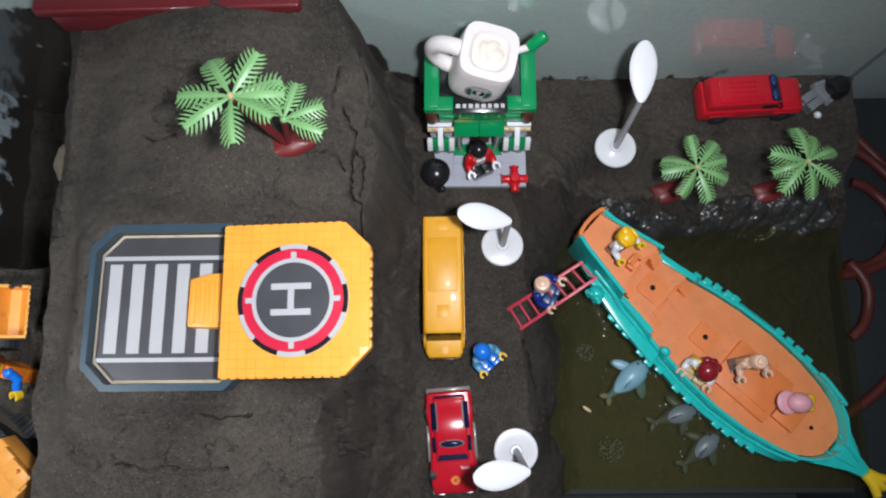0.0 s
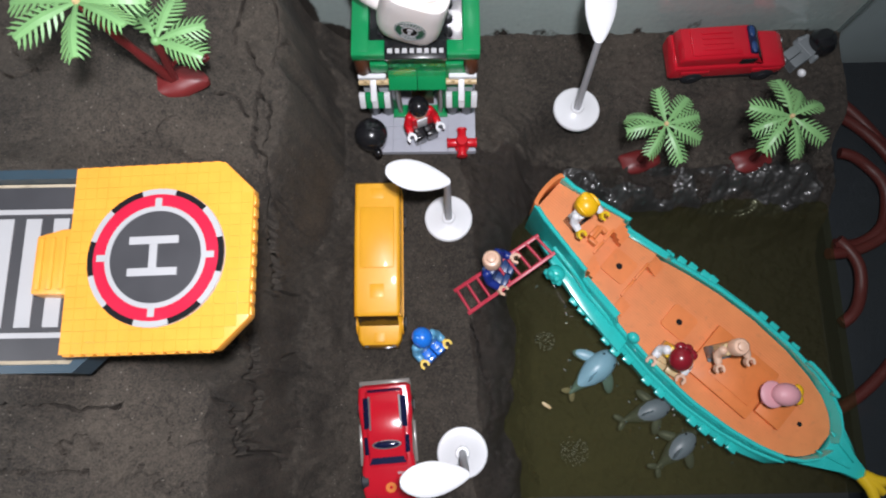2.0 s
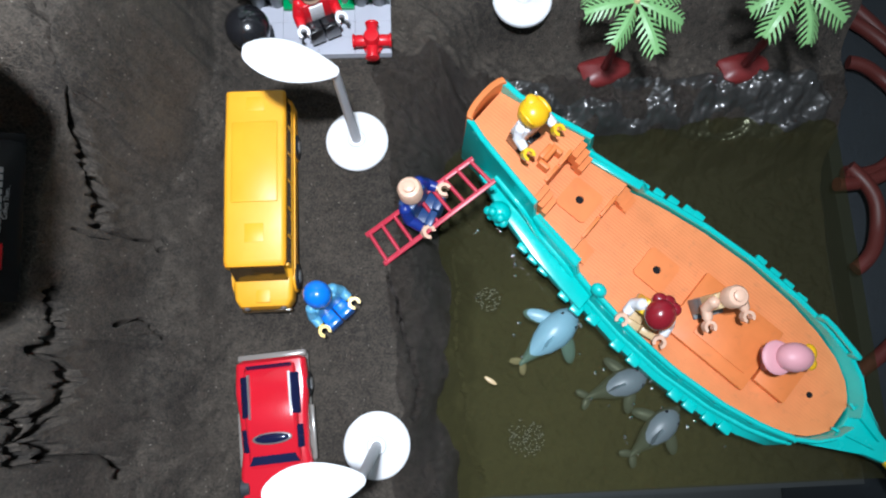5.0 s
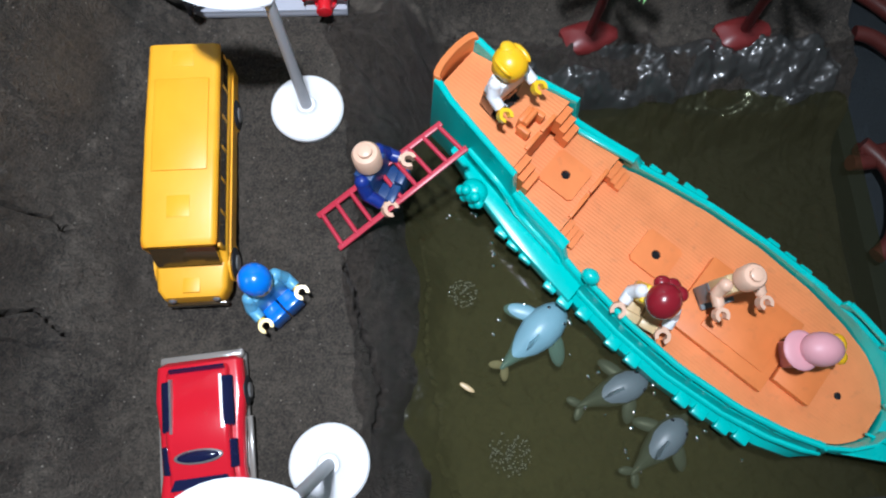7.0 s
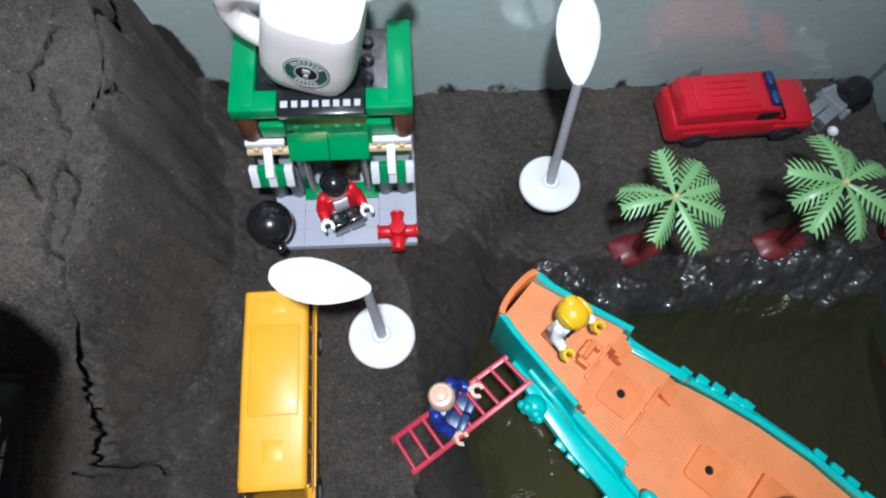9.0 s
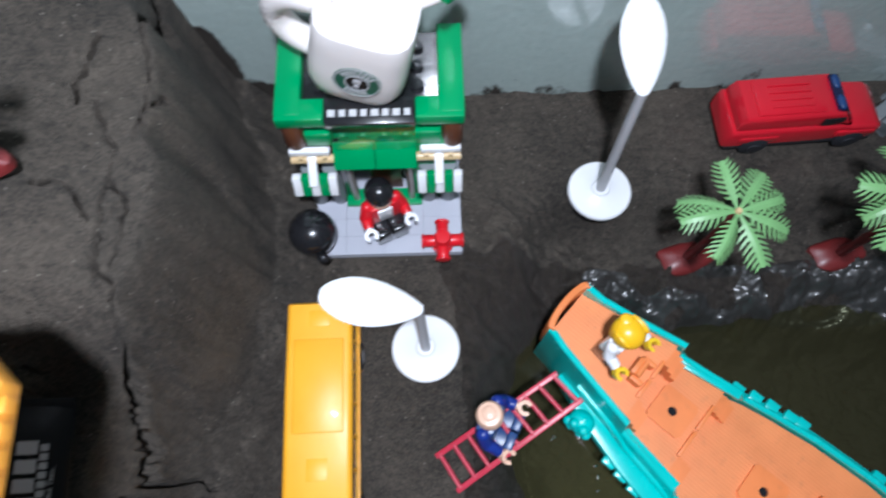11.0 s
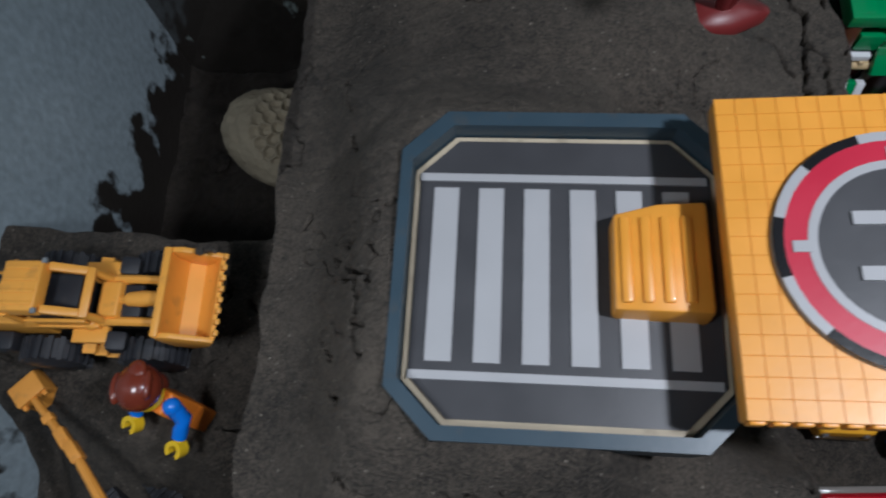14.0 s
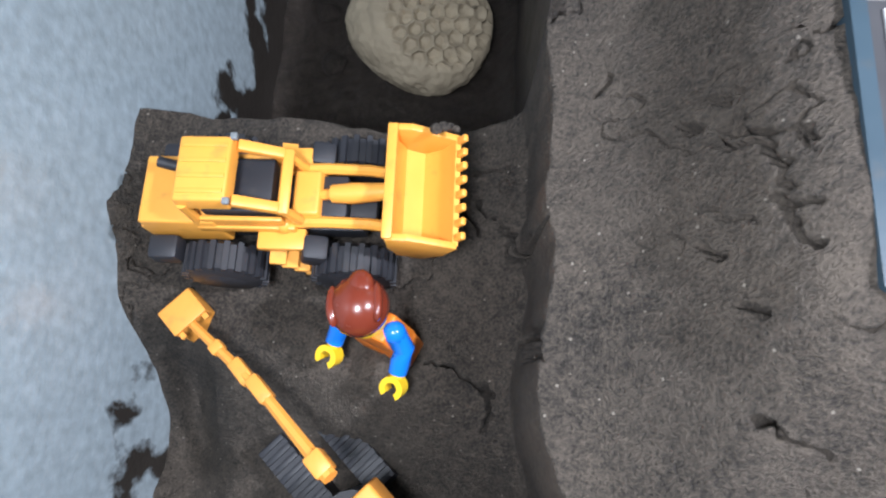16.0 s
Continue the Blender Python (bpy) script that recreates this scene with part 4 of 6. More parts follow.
# ---- toy figures: each one plain mesh ----
def figure(name, at, yaw, label, head, hair, torso, arm, hand, leg, style="dome", hair_yaw=0, sit=False, lean=(0, 0), reach=(38, 38), group="", bib=False):
    """A small toy figure; its front is -y. Slots: head, hair, torso, arm, hand, leg."""
    P = []
    up = -0.0165 if sit == "low" else -0.0085 if sit else 0.0
    if sit == "low":
        P.append((box((0, 0.001, 0.001), (0.0095, 0.0065, 0.002), bev=0.0004), 5))
    elif sit:
        for s in (-1, 1):
            P.append((box((s * 0.0039, -0.005, 0.0042), (0.0072, 0.0125, 0.0078), bev=0.0006), 5))
            P.append((box((s * 0.0039, -0.0098, 0.0056), (0.0072, 0.0036, 0.0105), bev=0.0006), 5))
    else:
        for s in (-1, 1):
            P.append((box((s * 0.0039, 0, 0.0068), (0.0073, 0.0076, 0.0136), bev=0.0006), 5))
            P.append((box((s * 0.0039, -0.0012, 0.0012), (0.0073, 0.0098, 0.0024), bev=0.0005), 5))
    wd = 0.0105 if sit == "low" else 0.0156
    if sit != "low":
        P.append((box((0, 0, 0.0142 + up), (wd, 0.0072, 0.0034), bev=0.0005), 5))
    P.append((taper((0, 0, 0.0222 + up), (wd, 0.0078, 0.013), (0.76, 0.92), bev=0.0006), 2))
    if bib:
        P.append((box((0, -0.0038, 0.0218 + up), (0.0066, 0.0012, 0.0112), (4, 0, 0), bev=0.0003), 4))
    P.append((rod((0, 0, 0.0285 + up), (0, 0, 0.0296 + up), 0.0031), 0))
    P.append((spun([(0, 0.0294), (0.0042, 0.0294), (0.0051, 0.0304), (0.0051, 0.0368), (0.0042, 0.0381), (0.0026, 0.0384), (0.0026, 0.0399), (0.0022, 0.0402), (0, 0.0402)], 24, (0, 0, up)), 0))
    for s, r in zip((-1, 1), reach if sit != "low" else ()):
        sh = Vector((s * 0.0066, 0, 0.0268 + up))
        el = sh + Vector((s * 0.0022, -0.0018, -0.0052))
        f = radians(r)
        wr = el + 0.0062 * Vector((s * 0.06, -math.cos(f * 0.3 + 0.25), -math.cos(f) * 0.55))
        P.append((ball(sh, 0.0029, u=12, v=8), 3))
        P.append((tube([sh, el, (el + wr) / 2, wr], [0.0028, 0.0027, 0.0025, 0.0023]), 3))
        d = (wr - el).normalized()
        P.append((rod(wr - d * 0.0004, wr + d * 0.0016, 0.0016, seg=10), 4))
        claw = ringflat(0.0015, 0.003, -0.0019, 0.0019, 40, 320, 20)
        m = Matrix.Translation(wr + d * 0.0036) @ Vector((-d.x, -d.y, -d.z)).to_track_quat("X", "Z").to_matrix().to_4x4() @ pose(0, 0, 0, 0, 0, 180)
        bmesh.ops.transform(claw, matrix=m, verts=claw.verts)
        P.append((claw, 4))
    z = 0.0352 + up
    hr = []
    if style == "dome":
        hr = [ball((0, 0.0006, z + 0.0008), 0.0062, (1.02, 1.08, 0.92))]
    elif style == "cap":
        hr = [ball((0, 0, z + 0.0012), 0.006, (1, 1.03, 0.85)), prism([(0.0056 * math.cos(a) * 1.05, -0.0035 - 0.0085 * math.sin(a)) for a in np.linspace(0, math.pi, 10)], z - 0.0002, z + 0.001, 0.0003)]
    elif style == "sunhat":
        hr = [ball((0, 0, z + 0.0008), 0.0066, (0.96, 1.2, 0.95)), ball((0, -0.006, z - 0.0016), 0.0074, (1, 0.95, 0.2))]
        P.append((ball((-0.002, 0.0082, z - 0.001), 0.0032, (1.2, 0.9, 0.8)), 0))
        P.append((ball((0.0025, 0.0078, z - 0.001), 0.003, (1.0, 0.9, 0.8)), 0))
    elif style == "long":
        hr = [ball((0, 0.001, z + 0.0006), 0.0068, (1.02, 1.05, 0.95)), ball((0, 0.0035, z - 0.004), 0.0056, (1.0, 0.7, 1.1)), ball((0.0015, 0.0046, z + 0.0045), 0.0026, (1.2, 1.4, 0.8))]
        for k in range(5):
            hr.append(ball((-0.005 + 0.0025 * k, 0.0022 - 0.0004 * (k - 2) ** 2, z + 0.0038), 0.0024, (0.55, 2.0, 0.8), (0, (k - 2) * 14, 0), 10, 8))
    elif style == "spiky":
        hr = [ball((0, 0.0004, z + 0.0008), 0.0064, (1.0, 1.08, 0.9))]
        for k, (hx, hy) in enumerate(((0.0035, 0.0052), (-0.003, 0.0056), (0.0005, 0.0066))):
            hr.append(ball((hx, hy, z - 0.0006 * k), 0.0026, (1.3, 1.2, 0.8), (0, 20 * k - 20, 0), 14, 8))
    for bm in hr:
        bmesh.ops.transform(bm, matrix=pose(0, 0, 0, 0, 0, hair_yaw), verts=bm.verts)
        P.append((bm, 1))
    ob = build(name, P, [head, hair, torso, arm, hand, leg])
    ob.matrix_basis = pose(*at, 0, 0, yaw) @ pose(0, 0, 0, lean[0], lean[1], 0)
    return tagged(ob, label, "toy figure", group)


gz = ground_height
figure("toy_figure", (0.0262, 0.0205, gz(0.03, 0.02) + 0.0006), 42, "seated pale blue toy figure with a round bright blue cap", FIGYEL, BLUE, SKYBLUE, SKYBLUE, FIGYEL, BLUE, "dome", 0, True, (-4, 0), (70, 70)).scale = (0.88, 0.88, 0.92)
figure("toy_figure", (0.0245, 0.1475, 0.0075), 22, "seated toy figure with black hair and a red jacket", SKIN, BLACK, REDPL, REDPL, WHITE, BLACK, "dome", 0, True, (0, 0), (70, 70), bib=True).scale = (0.92, 0.92, 0.96)
figure("toy_figure", (0.0655, 0.0625, -0.0075), 63, "peach-headed toy figure in navy clothes sitting on the ladder", SKIN, SKIN, DENIM, NAVYCLOTH, SKIN, DENIM, "none", 0, True, (-6, 0), (20, 80))
figure("toy_figure", (-0.233, 0.0105, 0.0495), -22, "toy worker with brown hair, orange vest and blue sleeves", FIGYEL, BROWNHAIR, VEST, BLUE, FIGYEL, VEST, "long", 30, False, (-2, -9), (30, 30))
fallen = figure("toy_figure", (0.2475, 0.1865, gz(0.25, 0.183) + 0.0045), 125, "dull grey toy figure lying on the soil with a white hand", DULLGREY, DULLGREY, DULLGREY, DULLGREY, WHITE, DULLGREY, "none", 0, False, (90, 0), (40, 60))
fallen.scale = (0.8, 0.8, 0.8)
part("hand", ball(fallen.matrix_basis.inverted() @ Vector((0.2560, 0.1800, gz(0.2560, 0.1800) + 0.0035)), 0.0033, (1, 1, 0.8)), WHITE, fallen, "white hand")
hat = build("black_bowl", spun([(0, 0.0), (0.006, 0.0005), (0.0084, 0.004), (0.0084, 0.0075), (0.006, 0.0122), (0.002, 0.0138), (0, 0.014)], 24), BLACK)
hat.location = (0.2695, 0.1985, gz(0.2695, 0.1985) - 0.0005)
tagged(hat, "black domed toy bowl lying by the grey figure", "toy bowl")


# ---- street lamps ----
def street_lamp(base, root, tip, label):
    z = max(gz(base[0] + 0.0125 * math.cos(a), base[1] + 0.0125 * math.sin(a)) for a in np.linspace(0, 6.28, 40)) - 0.0002
    t = thing("street_lamp", pose(base[0], base[1], z), label, "street lamp", "street lamps")
    part("base", spun([(0, -0.0005), (0.0138, -0.0005), (0.0139, 0.0012), (0.0132, 0.002), (0.0045, 0.0026), (0.0036, 0.0034), (0.0034, 0.0042), (0, 0.0042)], 40), WHITE, t, "round white base")
    r = Vector(root) - Vector((base[0], base[1], z))
    e = Vector(tip) - Vector((base[0], base[1], z))
    part("pole", tube([(0, 0, 0.002), r * 0.5 + Vector((0, 0, 0.001)), r], [0.0022, 0.0019, 0.0017], 14), GREYPOLE, t, "grey tapered pole")
    d = e - r
    L = d.length
    secs = []
    for i in range(15):
        k = (1 - math.cos(math.pi * i / 14)) / 2
        w = 0.0015 + 0.0061 * math.sin(math.pi * k ** 1.25) ** 0.62 if 0 < i < 14 else 0.0015
        h = 0.0011 + 0.0006 * math.sin(math.pi * k)
        secs.append([(L * (k * 1.04 - 0.04), w * math.cos(a), h * math.sin(a)) for a in np.linspace(0, 2 * math.pi, 16, endpoint=False)])
    bm = loft(secs)
    y = Vector((0, 0, 1)).cross(d).normalized()
    m = Matrix((d.normalized(), y, d.normalized().cross(y))).transposed().to_4x4()
    bmesh.ops.transform(bm, matrix=Matrix.Translation(r) @ m, verts=bm.verts)
    part("shade", bm, WHITE, t, "white leaf-shaped lamp head")


street_lamp((0.04, 0.093), (0.0393, 0.0922, 0.0686), (0.0104, 0.0952, 0.0787), "white toy street lamp on a round base beside the yellow bus")
street_lamp((0.1182, 0.1591), (0.113, 0.156, 0.0859), (0.1148, 0.1865, 0.0955), "tall white toy street lamp near the back panel")
street_lamp((0.0454, -0.0388), (0.0455, -0.0428, 0.0657), (0.0167, -0.0452, 0.0718), "white toy street lamp beside the red sports car")


# ---- vehicles ----
def ringbox(x, hw, z0, z1, r=0.0025, n=5):
    """A rounded cross-section across y, at x."""
    out = []
    for cy, cz, a0 in ((hw - r, z1 - r, 0), (-hw + r, z1 - r, 90), (-hw + r, z0 + r, 180), (hw - r, z0 + r, 270)):
        for i in range(n):
            a = radians(a0 + 90 * i / (n - 1))
            out.append((x, cy + r * math.cos(a), cz + r * math.sin(a)))
    return out


def wheel(t, x, y, r, w, side, tread=0, hubmat=None):
    wh = part("wheel", spun([(0, -w / 2), (r * 0.8, -w / 2), (r, -w * 0.36), (r, w * 0.36), (r * 0.8, w / 2), (0, w / 2)], 24, (x, y, r), (90, 0, 0)), RUBBER, t)
    part("rim", rod((x, y + side * (w / 2 - 0.0002), r), (x, y + side * (w / 2 + 0.0005), r), r * 0.55, r * 0.45, 16), hubmat or SILVER, wh)
    if tread:
        teeth = [box((x + (r + 0.0001) * math.cos(a), y, r + (r + 0.0001) * math.sin(a)), (0.0016, w * 0.86, 0.0014), (0, -math.degrees(a), 0)) for a in np.linspace(0, 2 * math.pi, tread, endpoint=False)]
        tagged(part("tread", teeth, RUBBER, wh), kind="stuff")
    return wh


def bus():
    zc = gz(0, 0.06)
    t = thing("school_bus", pose(0.0008, 0.0645, zc, 0, 0, -89.7), "glossy yellow toy bus with brown windows parked on the soil road", "toy bus")
    # front is +x in its own frame
    part("body", loft([ringbox(x, h, 0.0025, z, 0.002) for x, h, z in ((-0.0435, 0.0122, 0.0165), (-0.043, 0.0128, 0.0175), (0.03, 0.0128, 0.0175), (0.0335, 0.0126, 0.0135), (0.042, 0.0118, 0.0128), (0.0448, 0.0102, 0.0115), (0.0455, 0.0095, 0.008))]), BUSYEL, t)
    for s in (-1, 1):
        part("side_window", box((-0.006, s * 0.0119, 0.0212), (0.071, 0.0012, 0.007)), BROWNGLASS, t)
        for i in range(7):
            part("pillar", box((-0.0405 + 0.0117 * i, s * 0.012, 0.0208), (0.0016, 0.0012, 0.0062), bev=0.0003), BUSYEL, t)
        part("skirt_rail", box((-0.005, s * 0.0129, 0.0125), (0.07, 0.0008, 0.001)), BUSYEL, t)
        for x in (-0.026, 0.032):
            part("wheel_arch", rod((x, s * 0.0118, 0.0062), (x, s * 0.013, 0.0062), 0.0068, seg=20), BUSYEL, t)
            wheel(t, x, s * 0.0118, 0.0056, 0.004, s)
        part("headlight", ball((0.0445, s * 0.0075, 0.0085), 0.0017), SILVER, t)
    part("inner_block", box((-0.0055, 0, 0.0205), (0.0715, 0.0225, 0.012)), BROWNGLASS, t)
    part("windscreen", box((0.0316, 0, 0.0202), (0.0016, 0.0215, 0.0115), (0, -24, 0)), BROWNGLASS, t)
    part("roof", loft([ringbox(x, h, 0.0248, z, 0.0021) for x, h, z in ((-0.0435, 0.0116, 0.0272), (-0.0425, 0.0123, 0.0286), (-0.01, 0.0125, 0.029), (0.0285, 0.0123, 0.0286), (0.0308, 0.0117, 0.0274))]), BUSYEL, t)
    part("roof_panel", box((-0.012, 0, 0.029), (0.034, 0.0185, 0.0008), bev=0.0005), BUSYEL, t)
    part("roof_hatch", box((0.0175, 0, 0.0287), (0.0075, 0.0075, 0.0003), bev=0.0001), BUSYEL, t)
    part("roof_hatch", box((-0.037, 0, 0.0286), (0.006, 0.0075, 0.0003), bev=0.0001), BUSYEL, t)
    part("hood_rib", box((0.039, 0, 0.0127), (0.009, 0.006, 0.0008), bev=0.0004), BUSYEL, t)
    part("bumper", box((0.0458, 0, 0.0042), (0.0018, 0.021, 0.003), bev=0.0006), BROWNGLASS, t)


def sports_car():
    zc = gz(0.006, -0.03)
    t = thing("sports_car", pose(0.005, -0.0318, zc, 0, 0, -86.0) @ Matrix.Diagonal((1, 1.1, 1.05, 1)), "glossy red die-cast toy sports car with dark blue windows", "toy car")
    part("chassis", box((0, 0, 0.0032), (0.064, 0.0265, 0.002), bev=0.0008), TRANSGREY, t, "translucent grey chassis and bumpers")
    part("rear_bumper", box((-0.0315, 0, 0.0055), (0.0032, 0.0262, 0.003), bev=0.0012), TRANSGREY, t)
    part("body", loft([ringbox(x, h, 0.0035, z, 0.0022) for x, h, z in ((-0.0305, 0.0118, 0.0092), (-0.029, 0.013, 0.0108), (-0.018, 0.0136, 0.0112), (-0.008, 0.0126, 0.0108), (0.006, 0.0122, 0.0105), (0.014, 0.0132, 0.0103), (0.024, 0.0134, 0.0095), (0.0305, 0.0122, 0.0078), (0.0318, 0.011, 0.006))]), RED, t)
    part("cabin", loft([ringbox(x, h, 0.009, z, 0.0016) for x, h, z in ((-0.0285, 0.0092, 0.0105), (-0.0245, 0.0094, 0.0142), (-0.006, 0.0094, 0.0152), (0.0015, 0.0092, 0.0142), (0.0125, 0.0096, 0.0105))]), RED, t)
    part("rear_window", box((-0.0268, 0, 0.0128), (0.0008, 0.0165, 0.0022), (0, -35, 0)), NAVY, t)
    part("windscreen", prism([(0.0078, -0.0075), (0.0112, -0.009), (0.0112, 0.009), (0.0078, 0.0075)], 0.0108, 0.0125), NAVY, t, "dark blue windscreen")
    for s in (-1, 1):
        fr = part("side_window", box((-0.0155, s * 0.0088, 0.0134), (0.0165, 0.0034, 0.0022), (s * -38, 0, 0), bev=0.0005), NAVY, t)
        part("window_frame", box((-0.0155, s * 0.0073, 0.0149), (0.0175, 0.0008, 0.001), (s * -20, 0, 0)), SILVER, fr)
        part("front_window", box((0.0015, s * 0.0096, 0.0122), (0.0092, 0.0026, 0.002), (s * -38, 8, 0), bev=0.0005), NAVY, t)
        part("sill", box((0.001, s * 0.0134, 0.0045), (0.022, 0.0018, 0.002), bev=0.0006), TRANSGREY, t)
        for x in (-0.0185, 0.0195):
            wheel(t, x, s * 0.0118, 0.0052, 0.0042, s)
        part("headlight", box((0.0316, s * 0.008, 0.0066), (0.0008, 0.004, 0.0016), bev=0.0003), SILVER, t)
    sc = part("roof_scoop", ball((0.0012, 0, 0.0146), 0.0036, (0.52, 1.75, 0.3)), NAVY, t, "dark blue scoop in a silver rim")
    part("scoop_rim", [ball((0.0012, 0, 0.0143), 0.004, (0.62, 1.8, 0.2))], SILVER, sc)
    part("bonnet_mark", [box((0.0165, 0.0045 + 0.0008 * i, 0.0105), (0.0014, 0.0004, 0.0003)) for i in range(6)], STRIPE, t, "small white print")
    part("bonnet_badge", ringflat(0.0008, 0.0026, 0, 0.0004), VEST, t, "faded orange round print").matrix_basis = pose(0.0235, 0.0005, 0.0098, 0, 4, 0)


def off_roader():
    zc = gz(0.2, 0.187)
    t = thing("off_road_car", pose(0.2073, 0.189, zc, 0, 0, 2.5), "glossy red die-cast toy off-road car with a ribbed roof", "toy car")
    part("chassis", box((0.0, 0, 0.0048), (0.066, 0.0225, 0.003), bev=0.0006), RUBBER, t)
    part("body", loft([ringbox(x, h, 0.0055, z, 0.0022) for x, h, z in ((-0.0345, 0.0112, 0.0165), (-0.0335, 0.0118, 0.018), (0.006, 0.0118, 0.0178), (0.0165, 0.0113, 0.0172), (0.0195, 0.0118, 0.0172), (0.029, 0.0118, 0.0163), (0.0328, 0.0112, 0.0146), (0.0343, 0.01, 0.0118), (0.0347, 0.0092, 0.009))]), RED, t)
    part("cabin", loft([ringbox(x, h, 0.0165, z, 0.0018) for x, h, z in ((-0.0325, 0.0102, 0.0228), (-0.0305, 0.0104, 0.0262), (0.0085, 0.0104, 0.0266), (0.0125, 0.0102, 0.0247), (0.0178, 0.0106, 0.0174))]), RED, t)
    part("roof_deck", box((-0.0114, 0, 0.0264), (0.0285, 0.0172, 0.0014), bev=0.0005), RED, t)
    for i in range(4):
        part("roof_rib", box((-0.0105, -0.0051 + 0.0034 * i, 0.0272), (0.018, 0.0011, 0.001), bev=0.0004), RED, t)
    bar = part("light_bar", box((0.0096, 0, 0.0263), (0.0046, 0.0176, 0.0026), bev=0.0008), NAVY, t, "dark blue roof light bar")
    for s in (-1, 1):
        part("beacon", ball((0.0096, s * 0.005, 0.0276), 0.0017, (1, 2.1, 0.6)), DENIM, bar)
        part("side_window", box((0.0078, s * 0.01062, 0.0213), (0.0092, 0.0012, 0.0048), bev=0.0004), BLACK, t)
        part("fender", box((0.022, s * 0.0117, 0.0118), (0.017, 0.0014, 0.004), bev=0.0006), RED, t)
        part("fender", box((-0.0205, s * 0.0117, 0.0118), (0.017, 0.0014, 0.004), bev=0.0006), RED, t)
        for x in (-0.0205, 0.022):
            wheel(t, x, s * 0.0106, 0.0062, 0.005, s, hubmat=RUBBER)
        part("headlight", ball((0.0342, s * 0.0066, 0.0115), 0.0018, (0.5, 1, 1)), SILVER, t)
    part("windscreen", box((0.0154, 0, 0.0214), (0.0012, 0.0182, 0.0076), (0, -36, 0), bev=0.0004), BLACK, t)


bus()
sports_car()
off_roader()


# ---- ladder against the boat ----
def ladder():
    a, b = Vector((0.0427, 0.0508, -0.0115)), Vector((0.0504, 0.0376, -0.0125))
    c, d = Vector((0.0905, 0.0792, 0.0108)), Vector((0.0992, 0.069, 0.0108))
    a.z, b.z = gz(a.x, a.y) + 0.001, gz(b.x, b.y) + 0.001
    t = thing("ladder", Matrix.Identity(4), "thin pinkish-red plastic ladder leaning on the boat", "ladder")
    part("rail", box((0, 0, 0), ((c - a).length, 0.0013, 0.0022), bev=0.0003), PINKRED, t).matrix_basis = look((a + c) / 2, c) @ pose(0, 0, 0, 0, 90, 0)
    part("rail", box((0, 0, 0), ((d - b).length, 0.0013, 0.0022), bev=0.0003), PINKRED, t).matrix_basis = look((b + d) / 2, d) @ pose(0, 0, 0, 0, 90, 0)
    for i in range(9):
        k = 0.03 + i / 8 * 0.94
        part("rung", rod(a.lerp(c, k), b.lerp(d, k), 0.0009, seg=10), PINKRED, t)


ladder()


# ---- the boat ----
HULL_LINES = [(-0.003, 0.0128, 0.013), (0.0, 0.0132, 0.0125), (0.006, 0.0142, 0.009), (0.02, 0.0168, 0.0078), (0.0425, 0.0212, 0.0072), (0.045, 0.0216, -0.0075), (0.06, 0.0238, -0.0088), (0.0735, 0.026, -0.0095),
        (0.077, 0.0272, -0.0155), (0.09, 0.0298, -0.0162), (0.11, 0.0327, -0.0165), (0.135, 0.034, -0.0162), (0.16, 0.0324, -0.0148), (0.178, 0.029, -0.0128), (0.191, 0.0247, -0.0108), (0.2, 0.0187, -0.0095), (0.2055, 0.012, -0.0088), (0.208, 0.005, -0.0085)]


def beam_at(s, column):
    return float(np.interp(s, [k[0] for k in HULL_LINES], [k[column] for k in HULL_LINES]))


def deck_outline(s0, s1, inset, steps=24):
    ss = np.linspace(s0, s1, steps)
    right = [(s, beam_at(s, 1) - inset) for s in ss]
    return [(s, max(w, 0.002)) for s, w in right][::-1] + [(s, -max(w, 0.002)) for s, w in right]


def plate_with_hole(cx, cy, half, r, z0, z1, n=32):
    secs = []
    for kind, z in (("s", z0), ("s", z1), ("c", z1), ("c", z0)):
        ring = []
        for i in range(n):
            a = 2 * math.pi * (i + 0.5) / n
            c, s = math.cos(a), math.sin(a)
            k = half / max(abs(c), abs(s)) if kind == "s" else r
            ring.append((cx + k * c, cy + k * s, z))
        secs.append(ring)
    bm = loft(secs + [secs[0]], cap=False)
    bmesh.ops.remove_doubles(bm, verts=bm.verts, dist=1e-6)
    return bm


def planked(name, col):
    """Orange plastic with fine plank grooves along the boat."""
    m = mat(name, col, 0.5, var=0.22, scuff=0.14)
    nt = m.node_tree
    b = nt.nodes["Principled BSDF"]
    co = nt.nodes.new("ShaderNodeTexCoord").outputs["Object"]
    wv = nt.nodes.new("ShaderNodeTexWave")
    wv.bands_direction = "Y"
    wv.inputs["Scale"].default_value, wv.inputs["Distortion"].default_value = 210, 0.8
    nt.links.new(co, wv.inputs["Vector"])
    bp = nt.nodes.new("ShaderNodeBump")
    bp.inputs["Strength"].default_value, bp.inputs["Distance"].default_value = 0.12, 0.0005
    nt.links.new(wv.outputs["Fac"], bp.inputs["Height"])
    nt.links.new(bp.outputs["Normal"], b.inputs["Normal"])
    return m


PLANKS = planked("orange_planking", (0.8, 0.255, 0.085))


